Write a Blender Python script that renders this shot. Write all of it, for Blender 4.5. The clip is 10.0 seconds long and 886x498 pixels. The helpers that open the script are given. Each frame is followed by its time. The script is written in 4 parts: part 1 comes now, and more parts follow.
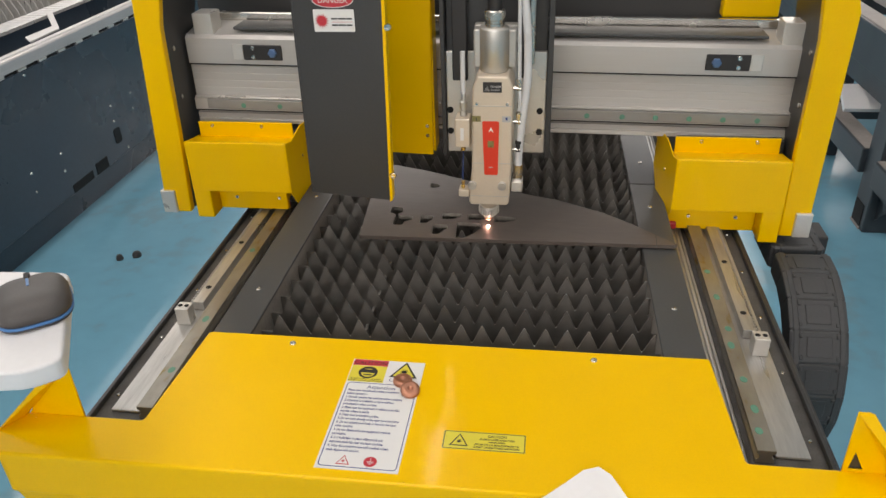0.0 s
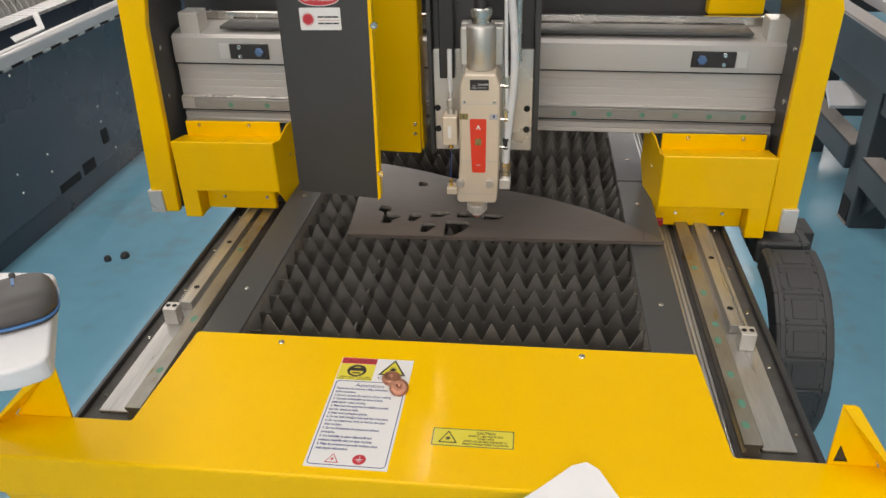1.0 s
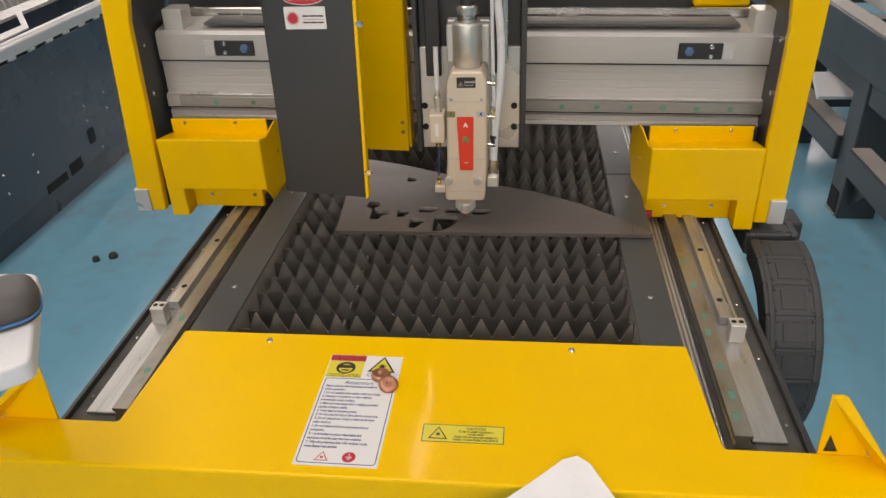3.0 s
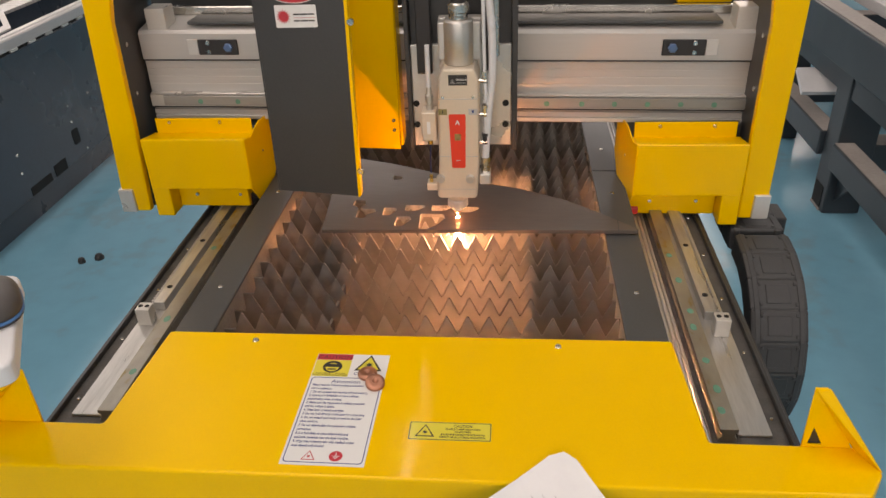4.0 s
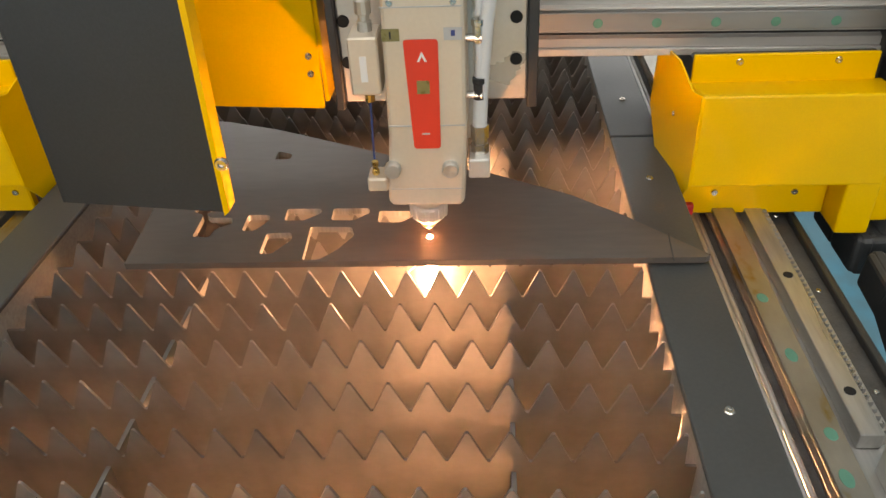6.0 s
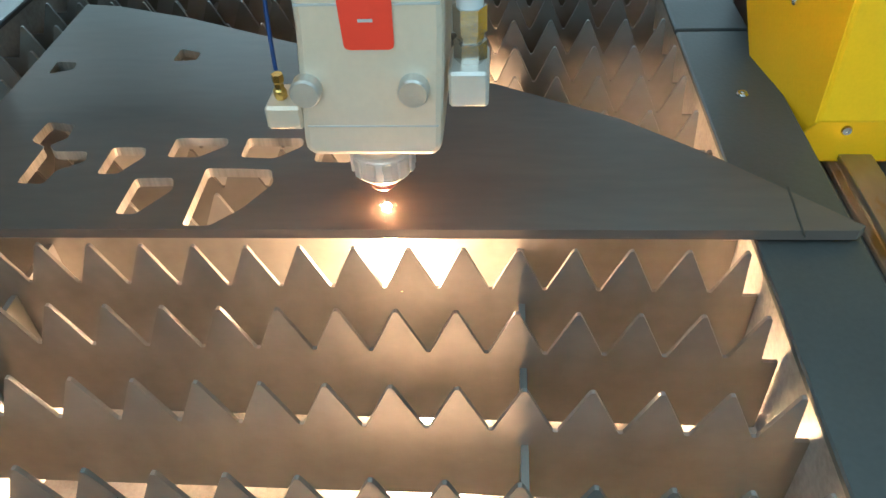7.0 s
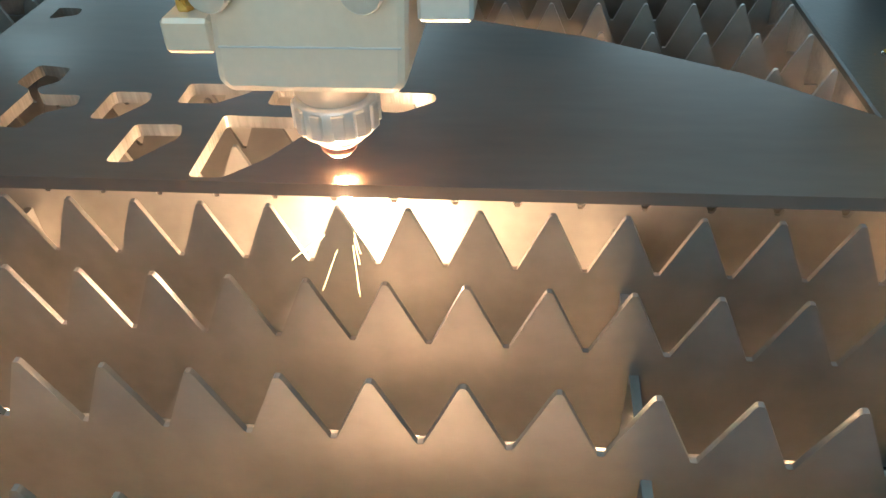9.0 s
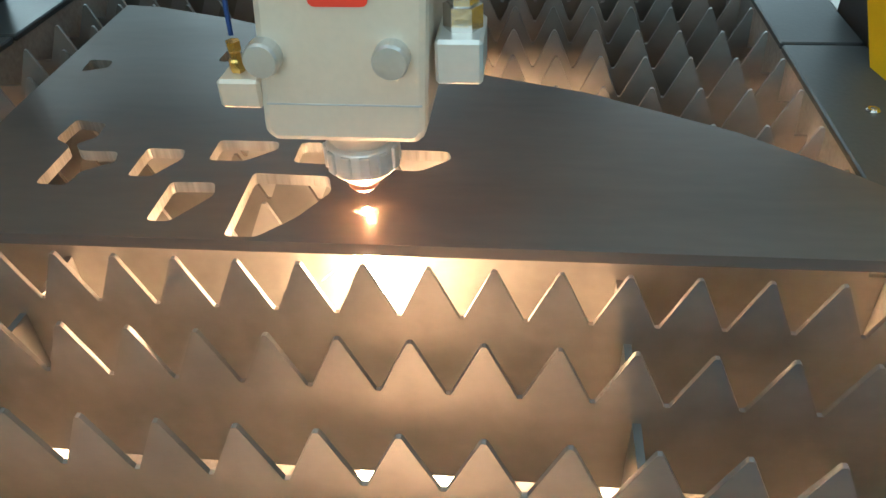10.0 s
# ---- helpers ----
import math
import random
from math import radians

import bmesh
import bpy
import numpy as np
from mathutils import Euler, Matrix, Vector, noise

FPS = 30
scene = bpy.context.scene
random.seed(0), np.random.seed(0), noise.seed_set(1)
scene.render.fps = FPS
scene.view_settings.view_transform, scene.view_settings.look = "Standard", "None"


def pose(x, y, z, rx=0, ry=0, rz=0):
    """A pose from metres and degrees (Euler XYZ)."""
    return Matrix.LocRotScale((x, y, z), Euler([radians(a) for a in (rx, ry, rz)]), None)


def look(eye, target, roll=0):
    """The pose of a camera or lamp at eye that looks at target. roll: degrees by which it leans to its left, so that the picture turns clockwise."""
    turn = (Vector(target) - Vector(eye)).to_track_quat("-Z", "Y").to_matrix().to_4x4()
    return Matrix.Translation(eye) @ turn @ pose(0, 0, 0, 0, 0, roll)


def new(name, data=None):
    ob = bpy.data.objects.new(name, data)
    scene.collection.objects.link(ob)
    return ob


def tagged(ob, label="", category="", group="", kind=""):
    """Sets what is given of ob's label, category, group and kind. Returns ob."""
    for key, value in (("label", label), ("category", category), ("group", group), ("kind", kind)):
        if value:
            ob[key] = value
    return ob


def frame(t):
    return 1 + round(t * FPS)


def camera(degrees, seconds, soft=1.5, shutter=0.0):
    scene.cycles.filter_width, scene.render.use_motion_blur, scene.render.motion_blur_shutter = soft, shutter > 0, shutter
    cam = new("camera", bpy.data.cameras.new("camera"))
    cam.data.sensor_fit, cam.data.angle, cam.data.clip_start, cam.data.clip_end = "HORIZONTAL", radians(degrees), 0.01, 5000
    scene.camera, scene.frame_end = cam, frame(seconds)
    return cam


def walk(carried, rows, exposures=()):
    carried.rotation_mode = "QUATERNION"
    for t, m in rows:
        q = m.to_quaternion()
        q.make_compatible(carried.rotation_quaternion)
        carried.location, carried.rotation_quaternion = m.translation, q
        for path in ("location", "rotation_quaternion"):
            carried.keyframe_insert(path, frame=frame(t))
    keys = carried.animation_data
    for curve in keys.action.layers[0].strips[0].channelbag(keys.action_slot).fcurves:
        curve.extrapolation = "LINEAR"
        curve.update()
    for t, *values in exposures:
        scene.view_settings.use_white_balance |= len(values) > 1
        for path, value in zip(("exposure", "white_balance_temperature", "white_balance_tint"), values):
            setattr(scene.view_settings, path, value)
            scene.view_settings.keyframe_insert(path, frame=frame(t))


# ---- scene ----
cam = camera(60.5, 10.0)
PATH = [
    (0, (0.13, -0.919, 1.454), (-0.123, 0.799, 0.462), -1.9),
    (0.5, (0.132, -0.92, 1.454), (-0.107, 0.8, 0.461), -1.8),
    (1, (0.134, -0.921, 1.453), (-0.094, 0.799, 0.458), -1.9),
    (1.5, (0.136, -0.919, 1.45), (-0.088, 0.801, 0.454), -2.0),
    (2, (0.137, -0.916, 1.449), (-0.081, 0.802, 0.449), -2.2),
    (2.5, (0.138, -0.916, 1.449), (-0.076, 0.802, 0.446), -2.3),
    (4, (0.144, -0.916, 1.448), (-0.034, 0.801, 0.439), -2.4),
    (4.5, (0.148, -0.909, 1.444), (-0.011, 0.806, 0.428), -2.6),
    (5, (0.129, -0.817, 1.406), (-0.011, 0.886, 0.367), -2.8),
    (5.5, (0.147, -0.581, 1.311), (0.015, 1.099, 0.233), -3.0),
    (5.7, (0.167, -0.456, 1.268), (0.031, 1.21, 0.17), -3.1),
    (6.8, (0.161, -0.049, 1.07), (0.025, 1.478, -0.214), -2.8),
    (7, (0.166, -0.027, 1.052), (0.016, 1.475, -0.261), -3.1),
    (7.5, (0.162, -0.003, 1.023), (-0.003, 1.485, -0.304), -3.3),
    (8, (0.157, 0.007, 0.984), (-0.02, 1.499, -0.336), -3.0),
    (8.5, (0.155, 0.013, 0.955), (-0.044, 1.535, -0.327), -2.9),
    (9, (0.132, 0.032, 0.955), (-0.082, 1.592, -0.277), -2.5),
    (9.5, (0.115, 0.033, 0.968), (-0.097, 1.609, -0.246), -2.4),
    (10, (0.125, 0.022, 0.992), (-0.086, 1.597, -0.223), -2.4),
]
walk(cam, [(t, look(eye, target, roll)) for t, eye, target, roll in PATH],
     [(0.0, 0.08, 7000, 15), (2.7, 0.11, 7000, 16), (3.4, -0.10, 7550, 21), (5.6, -0.05, 7450, 18), (6.8, 0.13, 4850, -16), (8.0, -0.05, 4720, -17), (8.7, -0.05, 4680, -17), (9.5, -0.02, 4900, -16), (10.0, 0.0, 5000, -15)])

# ---------------------------------------------------------------- world, lights
world = bpy.data.worlds.new("world")
scene.world = world
world.use_nodes = True
wn = world.node_tree.nodes
sky = wn.new("ShaderNodeTexSky")
sky.sky_type, sky.sun_disc = "NISHITA", False
sky.sun_elevation, sky.sun_rotation = radians(40), radians(200)
wn["Background"].inputs["Strength"].default_value = 0.06
world.node_tree.links.new(sky.outputs[0], wn["Background"].inputs["Color"])


def area(name, where, target, sx, sy, watts, colour=(1, 1, 1)):
    """A lamp in a window's or rooflight's opening."""
    d = bpy.data.lights.new(name, "AREA")
    d.shape, d.size, d.size_y, d.energy, d.color = "RECTANGLE", sx, sy, watts, colour
    ob = new(name, d)
    ob.matrix_world = look(where, target)
    return ob


DAY = (1.0, 0.96, 0.91)
area("rooflight_lamp", (-1.2, -0.6, 5.45), (-1.2, -0.6, 0), 2.0, 5.0, 106, DAY)
area("rooflight_lamp", (2.8, -0.6, 5.45), (2.8, -0.6, 0), 1.2, 5.0, 70, DAY)
area("rooflight_lamp", (-6.3, 6.2, 5.45), (-6.3, 6.2, 0), 0.7, 5.0, 100, DAY)
area("window_lamp", (-6.35, 8.9, 4.0), (-6.35, 0, 4.0), 0.7, 2.3, 46, DAY)
area("window_lamp", (-2.6, 8.9, 3.0), (-1.5, 0, 0.5), 3.0, 2.6, 85, DAY)
area("window_lamp", (2.6, 8.9, 3.0), (1.5, 0, 0.5), 3.0, 2.6, 75, DAY)
area("window_lamp", (-6.9, -1.0, 2.8), (0, 0, 0.6), 4.0, 2.2, 60, DAY)
# fill light added from the south, unseen, to brighten the front faces
area("window_lamp", (0.0, -5.9, 3.0), (0, 1, 0.8), 6.0, 2.4, 178, DAY)


# ---------------------------------------------------------------- materials
def material(name, colour, rough=0.5, metal=0.0, var=0.12, scale=6.0, fine=90.0, bump=0.02, stain=None, coat=0.0, spec=0.5, stretch=(1, 1, 1), even=False):
    m = bpy.data.materials.new(name)
    m.use_nodes = True
    n, l = m.node_tree.nodes, m.node_tree.links
    b = n["Principled BSDF"]
    tc = n.new("ShaderNodeTexCoord")
    mp = n.new("ShaderNodeMapping")
    mp.inputs["Scale"].default_value = stretch
    l.new(tc.outputs["Object"], mp.inputs["Vector"])
    big = n.new("ShaderNodeTexNoise")
    big.inputs["Scale"].default_value, big.inputs["Detail"].default_value = scale, 6
    small = n.new("ShaderNodeTexNoise")
    small.inputs["Scale"].default_value, small.inputs["Detail"].default_value = fine, 3
    l.new(mp.outputs[0], big.inputs["Vector"])
    l.new(mp.outputs[0], small.inputs["Vector"])
    mixn = n.new("ShaderNodeMath")
    mixn.operation = "MULTIPLY_ADD"
    l.new(small.outputs["Fac"], mixn.inputs[0])
    mixn.inputs[1].default_value = 0.4
    l.new(big.outputs["Fac"], mixn.inputs[2])
    ramp = n.new("ShaderNodeValToRGB")
    e = ramp.color_ramp.elements
    c = colour
    dark = stain if stain else tuple(v * (1 - var) for v in c)
    light = tuple(min(1, v * (1 + var)) for v in c)
    e[0].position, e[0].color = (0.53 if stain else 0.5), (*dark, 1)
    e[1].position, e[1].color = 0.9, (*light, 1)
    mid = ramp.color_ramp.elements.new(0.62 if stain else 0.7)
    mid.color = (*c, 1)
    l.new(mixn.outputs[0], ramp.inputs["Fac"])
    l.new(ramp.outputs["Color"], b.inputs["Base Color"])
    rr = n.new("ShaderNodeMapRange")
    rr.inputs["From Min"].default_value, rr.inputs["From Max"].default_value = 0.3, 0.7
    rr.inputs["To Min"].default_value, rr.inputs["To Max"].default_value = max(0.02, rough - 0.08), min(1, rough + 0.1)
    l.new(big.outputs["Fac"], rr.inputs["Value"])
    if even:
        b.inputs["Roughness"].default_value = rough
    else:
        l.new(rr.outputs[0], b.inputs["Roughness"])
    b.inputs["Metallic"].default_value = metal
    b.inputs["Specular IOR Level"].default_value = spec
    b.inputs["Coat Weight"].default_value = coat
    b.inputs["Coat Roughness"].default_value = 0.07
    if bump:
        bp = n.new("ShaderNodeBump")
        bp.inputs["Strength"].default_value, bp.inputs["Distance"].default_value = bump * 10, 0.001
        l.new(small.outputs["Fac"], bp.inputs["Height"])
        l.new(bp.outputs[0], b.inputs["Normal"])
    return m


def glow(name, colour, strength):
    m = bpy.data.materials.new(name)
    m.use_nodes = True
    b = m.node_tree.nodes["Principled BSDF"]
    b.inputs["Base Color"].default_value = (0.02, 0.02, 0.02, 1)
    b.inputs["Emission Color"].default_value = (*colour, 1)
    b.inputs["Emission Strength"].default_value = strength
    return m


YELLOW = material("yellow_powder_coat", (0.89, 0.53, 0.0), 0.36, var=0.05, scale=2.5, fine=420, bump=0.004, coat=0.14, spec=0.16)
DARK = material("dark_grey_powder_coat", (0.035, 0.036, 0.037), 0.42, var=0.2, scale=3, fine=500, bump=0.015)
FRAME = material("grey_painted_sheet", (0.06, 0.062, 0.062), 0.4, var=0.15, scale=4, fine=300, bump=0.01)
SLAT = material("cut_steel_slat", (0.285, 0.27, 0.25), 0.40, metal=0.72, var=0.18, scale=14, fine=55, bump=0, even=True)
sn, sl = SLAT.node_tree.nodes, SLAT.node_tree.links
each = sn.new("ShaderNodeObjectInfo")
shade = sn.new("ShaderNodeMapRange")
shade.inputs["To Min"].default_value, shade.inputs["To Max"].default_value = 0.62, 1.2
sl.new(each.outputs["Random"], shade.inputs["Value"])
worn = sn.new("ShaderNodeVectorMath")
worn.operation = "SCALE"
sl.new(sn["Principled BSDF"].inputs["Base Color"].links[0].from_socket, worn.inputs[0])
sl.new(shade.outputs[0], worn.inputs["Scale"])
sl.new(worn.outputs[0], sn["Principled BSDF"].inputs["Base Color"])
TRAY = material("scorched_tray_steel", (0.37, 0.34, 0.305), 0.5, metal=0.2, var=0.3, scale=9, fine=240, bump=0.05)
PLATE = material("mill_scale_steel", (0.115, 0.094, 0.080), 0.38, metal=0.25, var=0.16, scale=7, fine=90, bump=0, stretch=(0.35, 1.6, 1))
CUT = material("fresh_cut_steel", (0.30, 0.28, 0.25), 0.42, metal=0.5, var=0.35, scale=40, fine=420, bump=0.06, stretch=(1, 1, 0.06))
ALU = material("brushed_aluminium", (0.50, 0.485, 0.46), 0.40, metal=0.35, var=0.06, scale=3, fine=220, stretch=(0.05, 1, 4))
ALUBAR = material("clear_anodised_bar", (0.62, 0.60, 0.56), 0.32, metal=0.45, var=0.06, scale=5, fine=200)
GALV = material("bare_steel_strip", (0.54, 0.53, 0.51), 0.34, metal=0.7, var=0.2, scale=10, fine=90, stretch=(3, 0.3, 1))
RAIL = material("oiled_guide_rail", (0.32, 0.30, 0.26), 0.34, metal=0.75, var=0.25, scale=14, fine=60, stain=(0.27, 0.20, 0.07), stretch=(1.5, 0.7, 1))
HEADM = material("champagne_anodised", (0.66, 0.57, 0.455), 0.36, metal=0.25, var=0.05, scale=8, fine=300, bump=0.008)
SILVER = material("turned_steel", (0.62, 0.60, 0.56), 0.22, metal=0.95, var=0.08, scale=12, fine=200)
GUIDE = material("ground_guide_steel", (0.34, 0.33, 0.31), 0.38, metal=0.6, var=0.12, scale=6, fine=90, stretch=(0.3, 1, 1))
SATIN = material("satin_steel", (0.58, 0.57, 0.54), 0.40, metal=0.75, var=0.06, scale=20, fine=300)
CHROME = material("bolt_steel", (0.68, 0.65, 0.60), 0.2, metal=1.0, var=0.1, scale=40, fine=300)
BLACK = material("black_plastic", (0.02, 0.02, 0.021), 0.5, var=0.25, scale=12, fine=260, bump=0.02)
HOLE = material("dark_recess", (0.006, 0.006, 0.006), 0.8, var=0.2, bump=0)
WHITE = material("white_laminate", (0.72, 0.72, 0.73), 0.4, var=0.04, scale=5)
PAPER = material("paper", (0.78, 0.78, 0.79), 0.8, var=0.03, scale=20)
COPPER = material("copper", (0.50, 0.235, 0.155), 0.40, metal=0.9, var=0.12, scale=60, fine=300)
BRASS = material("brass", (0.65, 0.45, 0.13), 0.25, metal=0.95, var=0.12, scale=60)
HOSE = material("translucent_white_hose", (0.62, 0.63, 0.64), 0.3, var=0.04, scale=20)
BLUETUBE = material("blue_cable", (0.02, 0.05, 0.19), 0.4)
DUSTY = material("dusty_dark_paint", (0.072, 0.069, 0.065), 0.6, var=0.4, scale=28, fine=420, bump=0.03)
FLOOR = material("teal_epoxy_floor", (0.158, 0.375, 0.495), 0.15, var=0.10, scale=2.2, fine=14, bump=0.0, stain=(0.168, 0.335, 0.415))
NAVY = material("navy_painted_steel", (0.024, 0.040, 0.060), 0.27, var=0.22, scale=2.2, fine=60, bump=0)
NAVY2 = material("charcoal_painted_tube", (0.028, 0.036, 0.044), 0.42, var=0.22, scale=2.2, fine=240, bump=0.02)
PALE = material("pale_aluminium_profile", (0.50, 0.49, 0.49), 0.42, metal=0.2, var=0.12, scale=4, fine=120, stretch=(1, 0.2, 3))
MOUSE = material("dark_grey_soft_plastic", (0.070, 0.064, 0.062), 0.48, var=0.12, scale=30, fine=600, bump=0.01)
TRIMBLUE = material("blue_trim_plastic", (0.05, 0.17, 0.40), 0.35)
PALETAN = material("pale_tan_steel", (0.30, 0.27, 0.25), 0.55, var=0.2, scale=5)
WALLM = material("hall_wall_paint", (0.62, 0.63, 0.63), 0.8, var=0.05, scale=1.2)
RED = material("red_label", (0.72, 0.045, 0.02), 0.4, var=0.05)
REDPRINT = material("red_print", (0.52, 0.03, 0.045), 0.5, var=0.04)
BLUEPRINT = material("blue_print", (0.03, 0.05, 0.19), 0.5, var=0.04)
BLACKPRINT = material("black_print", (0.02, 0.02, 0.02), 0.5, var=0.04)
LABELW = material("white_label", (0.75, 0.75, 0.74), 0.35, var=0.02)
LABELY = material("yellow_label", (0.72, 0.62, 0.06), 0.35, var=0.02)
GREYPRINT = material("grey_print", (0.45, 0.45, 0.45), 0.5, var=0.04)
OLIVE = material("olive_window", (0.22, 0.19, 0.07), 0.3, var=0.2, scale=80)
BLUEBOLT = material("blue_bolt", (0.12, 0.20, 0.36), 0.3, metal=0.7)
REDCAP = material("red_rubber", (0.5, 0.02, 0.03), 0.4)
SPARK = glow("molten_jet", (1.0, 0.48, 0.235), 420)
TRAYGLOW = glow("tray_fill_glow", (1.0, 0.48, 0.235), 190)
CORE = glow("melt_spot", (1.0, 0.40, 0.15), 22000)
PILOT = glow("pilot_glow", (1.0, 0.60, 0.48), 1500)
STREAK = glow("glowing_spark", (1.0, 0.55, 0.22), 14)


# ---------------------------------------------------------------- building helpers
def part(name, bm, mat, parent=None, label=""):
    me = bpy.data.meshes.new(name)
    bm.normal_update()
    bm.to_mesh(me)
    bm.free()
    me.materials.append(mat)
    ob = new(name, me)
    ob.parent = parent
    if label:
        ob["label"] = label
    return ob


def thing(name, label, category, group="", kind=""):
    ob = new(name)
    ob.empty_display_size = 0.05
    return tagged(ob, label, category, group, kind)


def fresh():
    return bmesh.new()


def box(bm, x0, x1, y0, y1, z0, z1, bevel=0.0, seg=2, m=None):
    vs = [bm.verts.new((x, y, z)) for x in (x0, x1) for y in (y0, y1) for z in (z0, z1)]
    fs = [bm.faces.new([vs[i] for i in q]) for q in ((0, 1, 3, 2), (4, 6, 7, 5), (0, 4, 5, 1), (2, 3, 7, 6), (0, 2, 6, 4), (1, 5, 7, 3))]
    if m is not None:
        bmesh.ops.transform(bm, matrix=m, verts=vs)
    if bevel:
        es = list({e for f in fs for e in f.edges})
        bmesh.ops.bevel(bm, geom=es, offset=bevel, segments=seg, affect="EDGES", profile=0.5)
    return bm


def prism(bm, pts, axis, a, b, bevel=0.0, seg=2):
    """A polygon extruded along an axis: pts are the two other coordinates in order."""
    def at(p, c):
        u, v = p
        return {"x": (c, u, v), "y": (u, c, v), "z": (u, v, c)}[axis]
    lo = [bm.verts.new(at(p, a)) for p in pts]
    hi = [bm.verts.new(at(p, b)) for p in pts]
    fs = [bm.faces.new(lo), bm.faces.new(hi[::-1])]
    n = len(pts)
    for i in range(n):
        j = (i + 1) % n
        fs.append(bm.faces.new((lo[i], hi[i], hi[j], lo[j])))
    bmesh.ops.recalc_face_normals(bm, faces=fs)
    if bevel:
        es = list({e for f in fs for e in f.edges})
        bmesh.ops.bevel(bm, geom=es, offset=bevel, segments=seg, affect="EDGES", profile=0.5)
    return bm


def lathe(bm, prof, where=(0, 0, 0), seg=24, m=None):
    """Rings of (radius, height) turned round z."""
    rings = []
    for r, z in prof:
        rings.append([bm.verts.new((r * math.cos(2 * math.pi * i / seg), r * math.sin(2 * math.pi * i / seg), z)) for i in range(seg)])
    for p, q in zip(rings, rings[1:]):
        for i in range(seg):
            j = (i + 1) % seg
            bm.faces.new((p[i], p[j], q[j], q[i]))
    bm.faces.new(rings[0][::-1])
    bm.faces.new(rings[-1])
    vs = [v for r in rings for v in r]
    mm = Matrix.Translation(where) @ (m if m is not None else Matrix.Identity(4))
    bmesh.ops.transform(bm, matrix=mm, verts=vs)
    return bm


TO_FRONT = Matrix.Rotation(radians(90), 4, "X")     # z of a lathe turns to -y
TO_SIDE = Matrix.Rotation(radians(90), 4, "Y")      # z of a lathe turns to +x


def bolt(bm, x, y, z, r=0.005, h=0.003, m=None, seg=14):
    """A button-head screw with a hollow hexagon."""
    lathe(bm, [(r, 0), (r, h * 0.4), (r * 0.8, h), (r * 0.45, h), (r * 0.4, h * 0.45)], (x, y, z), seg, m)


def screw(parent, x, y, z, r, h, m=None):
    bm = fresh()
    bolt(bm, 0, 0, 0, r, h)
    ob = part("screw", bm, CHROME, parent)
    ob.matrix_local = Matrix.Translation((x, y, z)) @ (m if m is not None else Matrix.Identity(4))
    return ob


def tube(name, pts, r, mat, parent=None, label="", res=4):
    cu = bpy.data.curves.new(name, "CURVE")
    cu.dimensions, cu.bevel_depth, cu.bevel_resolution, cu.use_fill_caps = "3D", r, res, True
    sp = cu.splines.new("NURBS")
    sp.points.add(len(pts) - 1)
    for p, q in zip(sp.points, pts):
        p.co = (*q, 1)
    sp.use_endpoint_u, sp.order_u, sp.resolution_u = True, 4, 6
    tmp = new("tmp", cu)
    me = bpy.data.meshes.new_from_object(tmp)
    bpy.data.objects.remove(tmp)
    me.materials.clear()
    me.materials.append(mat)
    for p in me.polygons:
        p.use_smooth = True
    ob = new(name, me)
    ob.parent = parent
    if label:
        ob["label"] = label
    return ob


def text(name, body, size, m, mat, parent, align="LEFT", depth=0.0001, squeeze=1.0, bold=0.0):
    cu = bpy.data.curves.new(name, "FONT")
    cu.body, cu.size, cu.align_x, cu.extrude = body, size, align, depth
    cu.resolution_u = 3
    cu.offset = bold
    tmp = new("tmp", cu)
    me = bpy.data.meshes.new_from_object(tmp)
    bpy.data.objects.remove(tmp)
    me.transform(m @ Matrix.Diagonal((squeeze, 1, 1, 1)))
    me.materials.clear()
    me.materials.append(mat)
    ob = new(name, me)
    ob.parent = parent
    return ob


def flat(name, loops, z0, z1, mat, parent=None, m=None, label=""):
    """A sheet with holes: the first loop is its outline, the others are cut out of it."""
    cu = bpy.data.curves.new(name, "CURVE")
    cu.dimensions, cu.fill_mode, cu.extrude = "2D", "BOTH", (z1 - z0) / 2
    for lp in loops:
        sp = cu.splines.new("POLY")
        sp.points.add(len(lp) - 1)
        for p, q in zip(sp.points, lp):
            p.co = (q[0], q[1], 0, 1)
        sp.use_cyclic_u = True
    tmp = new("tmp", cu)
    me = bpy.data.meshes.new_from_object(tmp)
    bpy.data.objects.remove(tmp)
    wm = bmesh.new()
    wm.from_mesh(me)
    bmesh.ops.remove_doubles(wm, verts=wm.verts[:], dist=1e-6)
    bmesh.ops.recalc_face_normals(wm, faces=wm.faces[:])
    wm.to_mesh(me)
    wm.free()
    me.transform((m if m is not None else Matrix.Identity(4)) @ Matrix.Translation((0, 0, (z0 + z1) / 2)))
    me.materials.clear()
    me.materials.append(mat)
    ob = new(name, me)
    ob.parent = parent
    if label:
        ob["label"] = label
    return ob


def rounded(pts, r, n=4):
    """Corners of a polygon rounded off."""
    out = []
    k = len(pts)
    for i in range(k):
        a, b, c = Vector(pts[i - 1]), Vector(pts[i]), Vector(pts[(i + 1) % k])
        d = min(r, (a - b).length * 0.45, (c - b).length * 0.45)
        p, q = b + (a - b).normalized() * d, b + (c - b).normalized() * d
        for s in range(n + 1):
            t = s / n
            out.append(tuple(p * (1 - t) ** 2 + b * 2 * t * (1 - t) + q * t * t))
    return out


def rect(x0, x1, y0, y1):
    return [(x0, y0), (x1, y0), (x1, y1), (x0, y1)]


def smooth(ob):
    for p in ob.data.polygons:
        p.use_smooth = True
    return ob


# ---------------------------------------------------------------- hall
FZ = -0.05
floor = part("floor", box(fresh(), -7, 7, -6, 9, FZ - 0.1, FZ), FLOOR)
tagged(floor, "glossy teal epoxy workshop floor with scuffs", "floor", kind="structure")


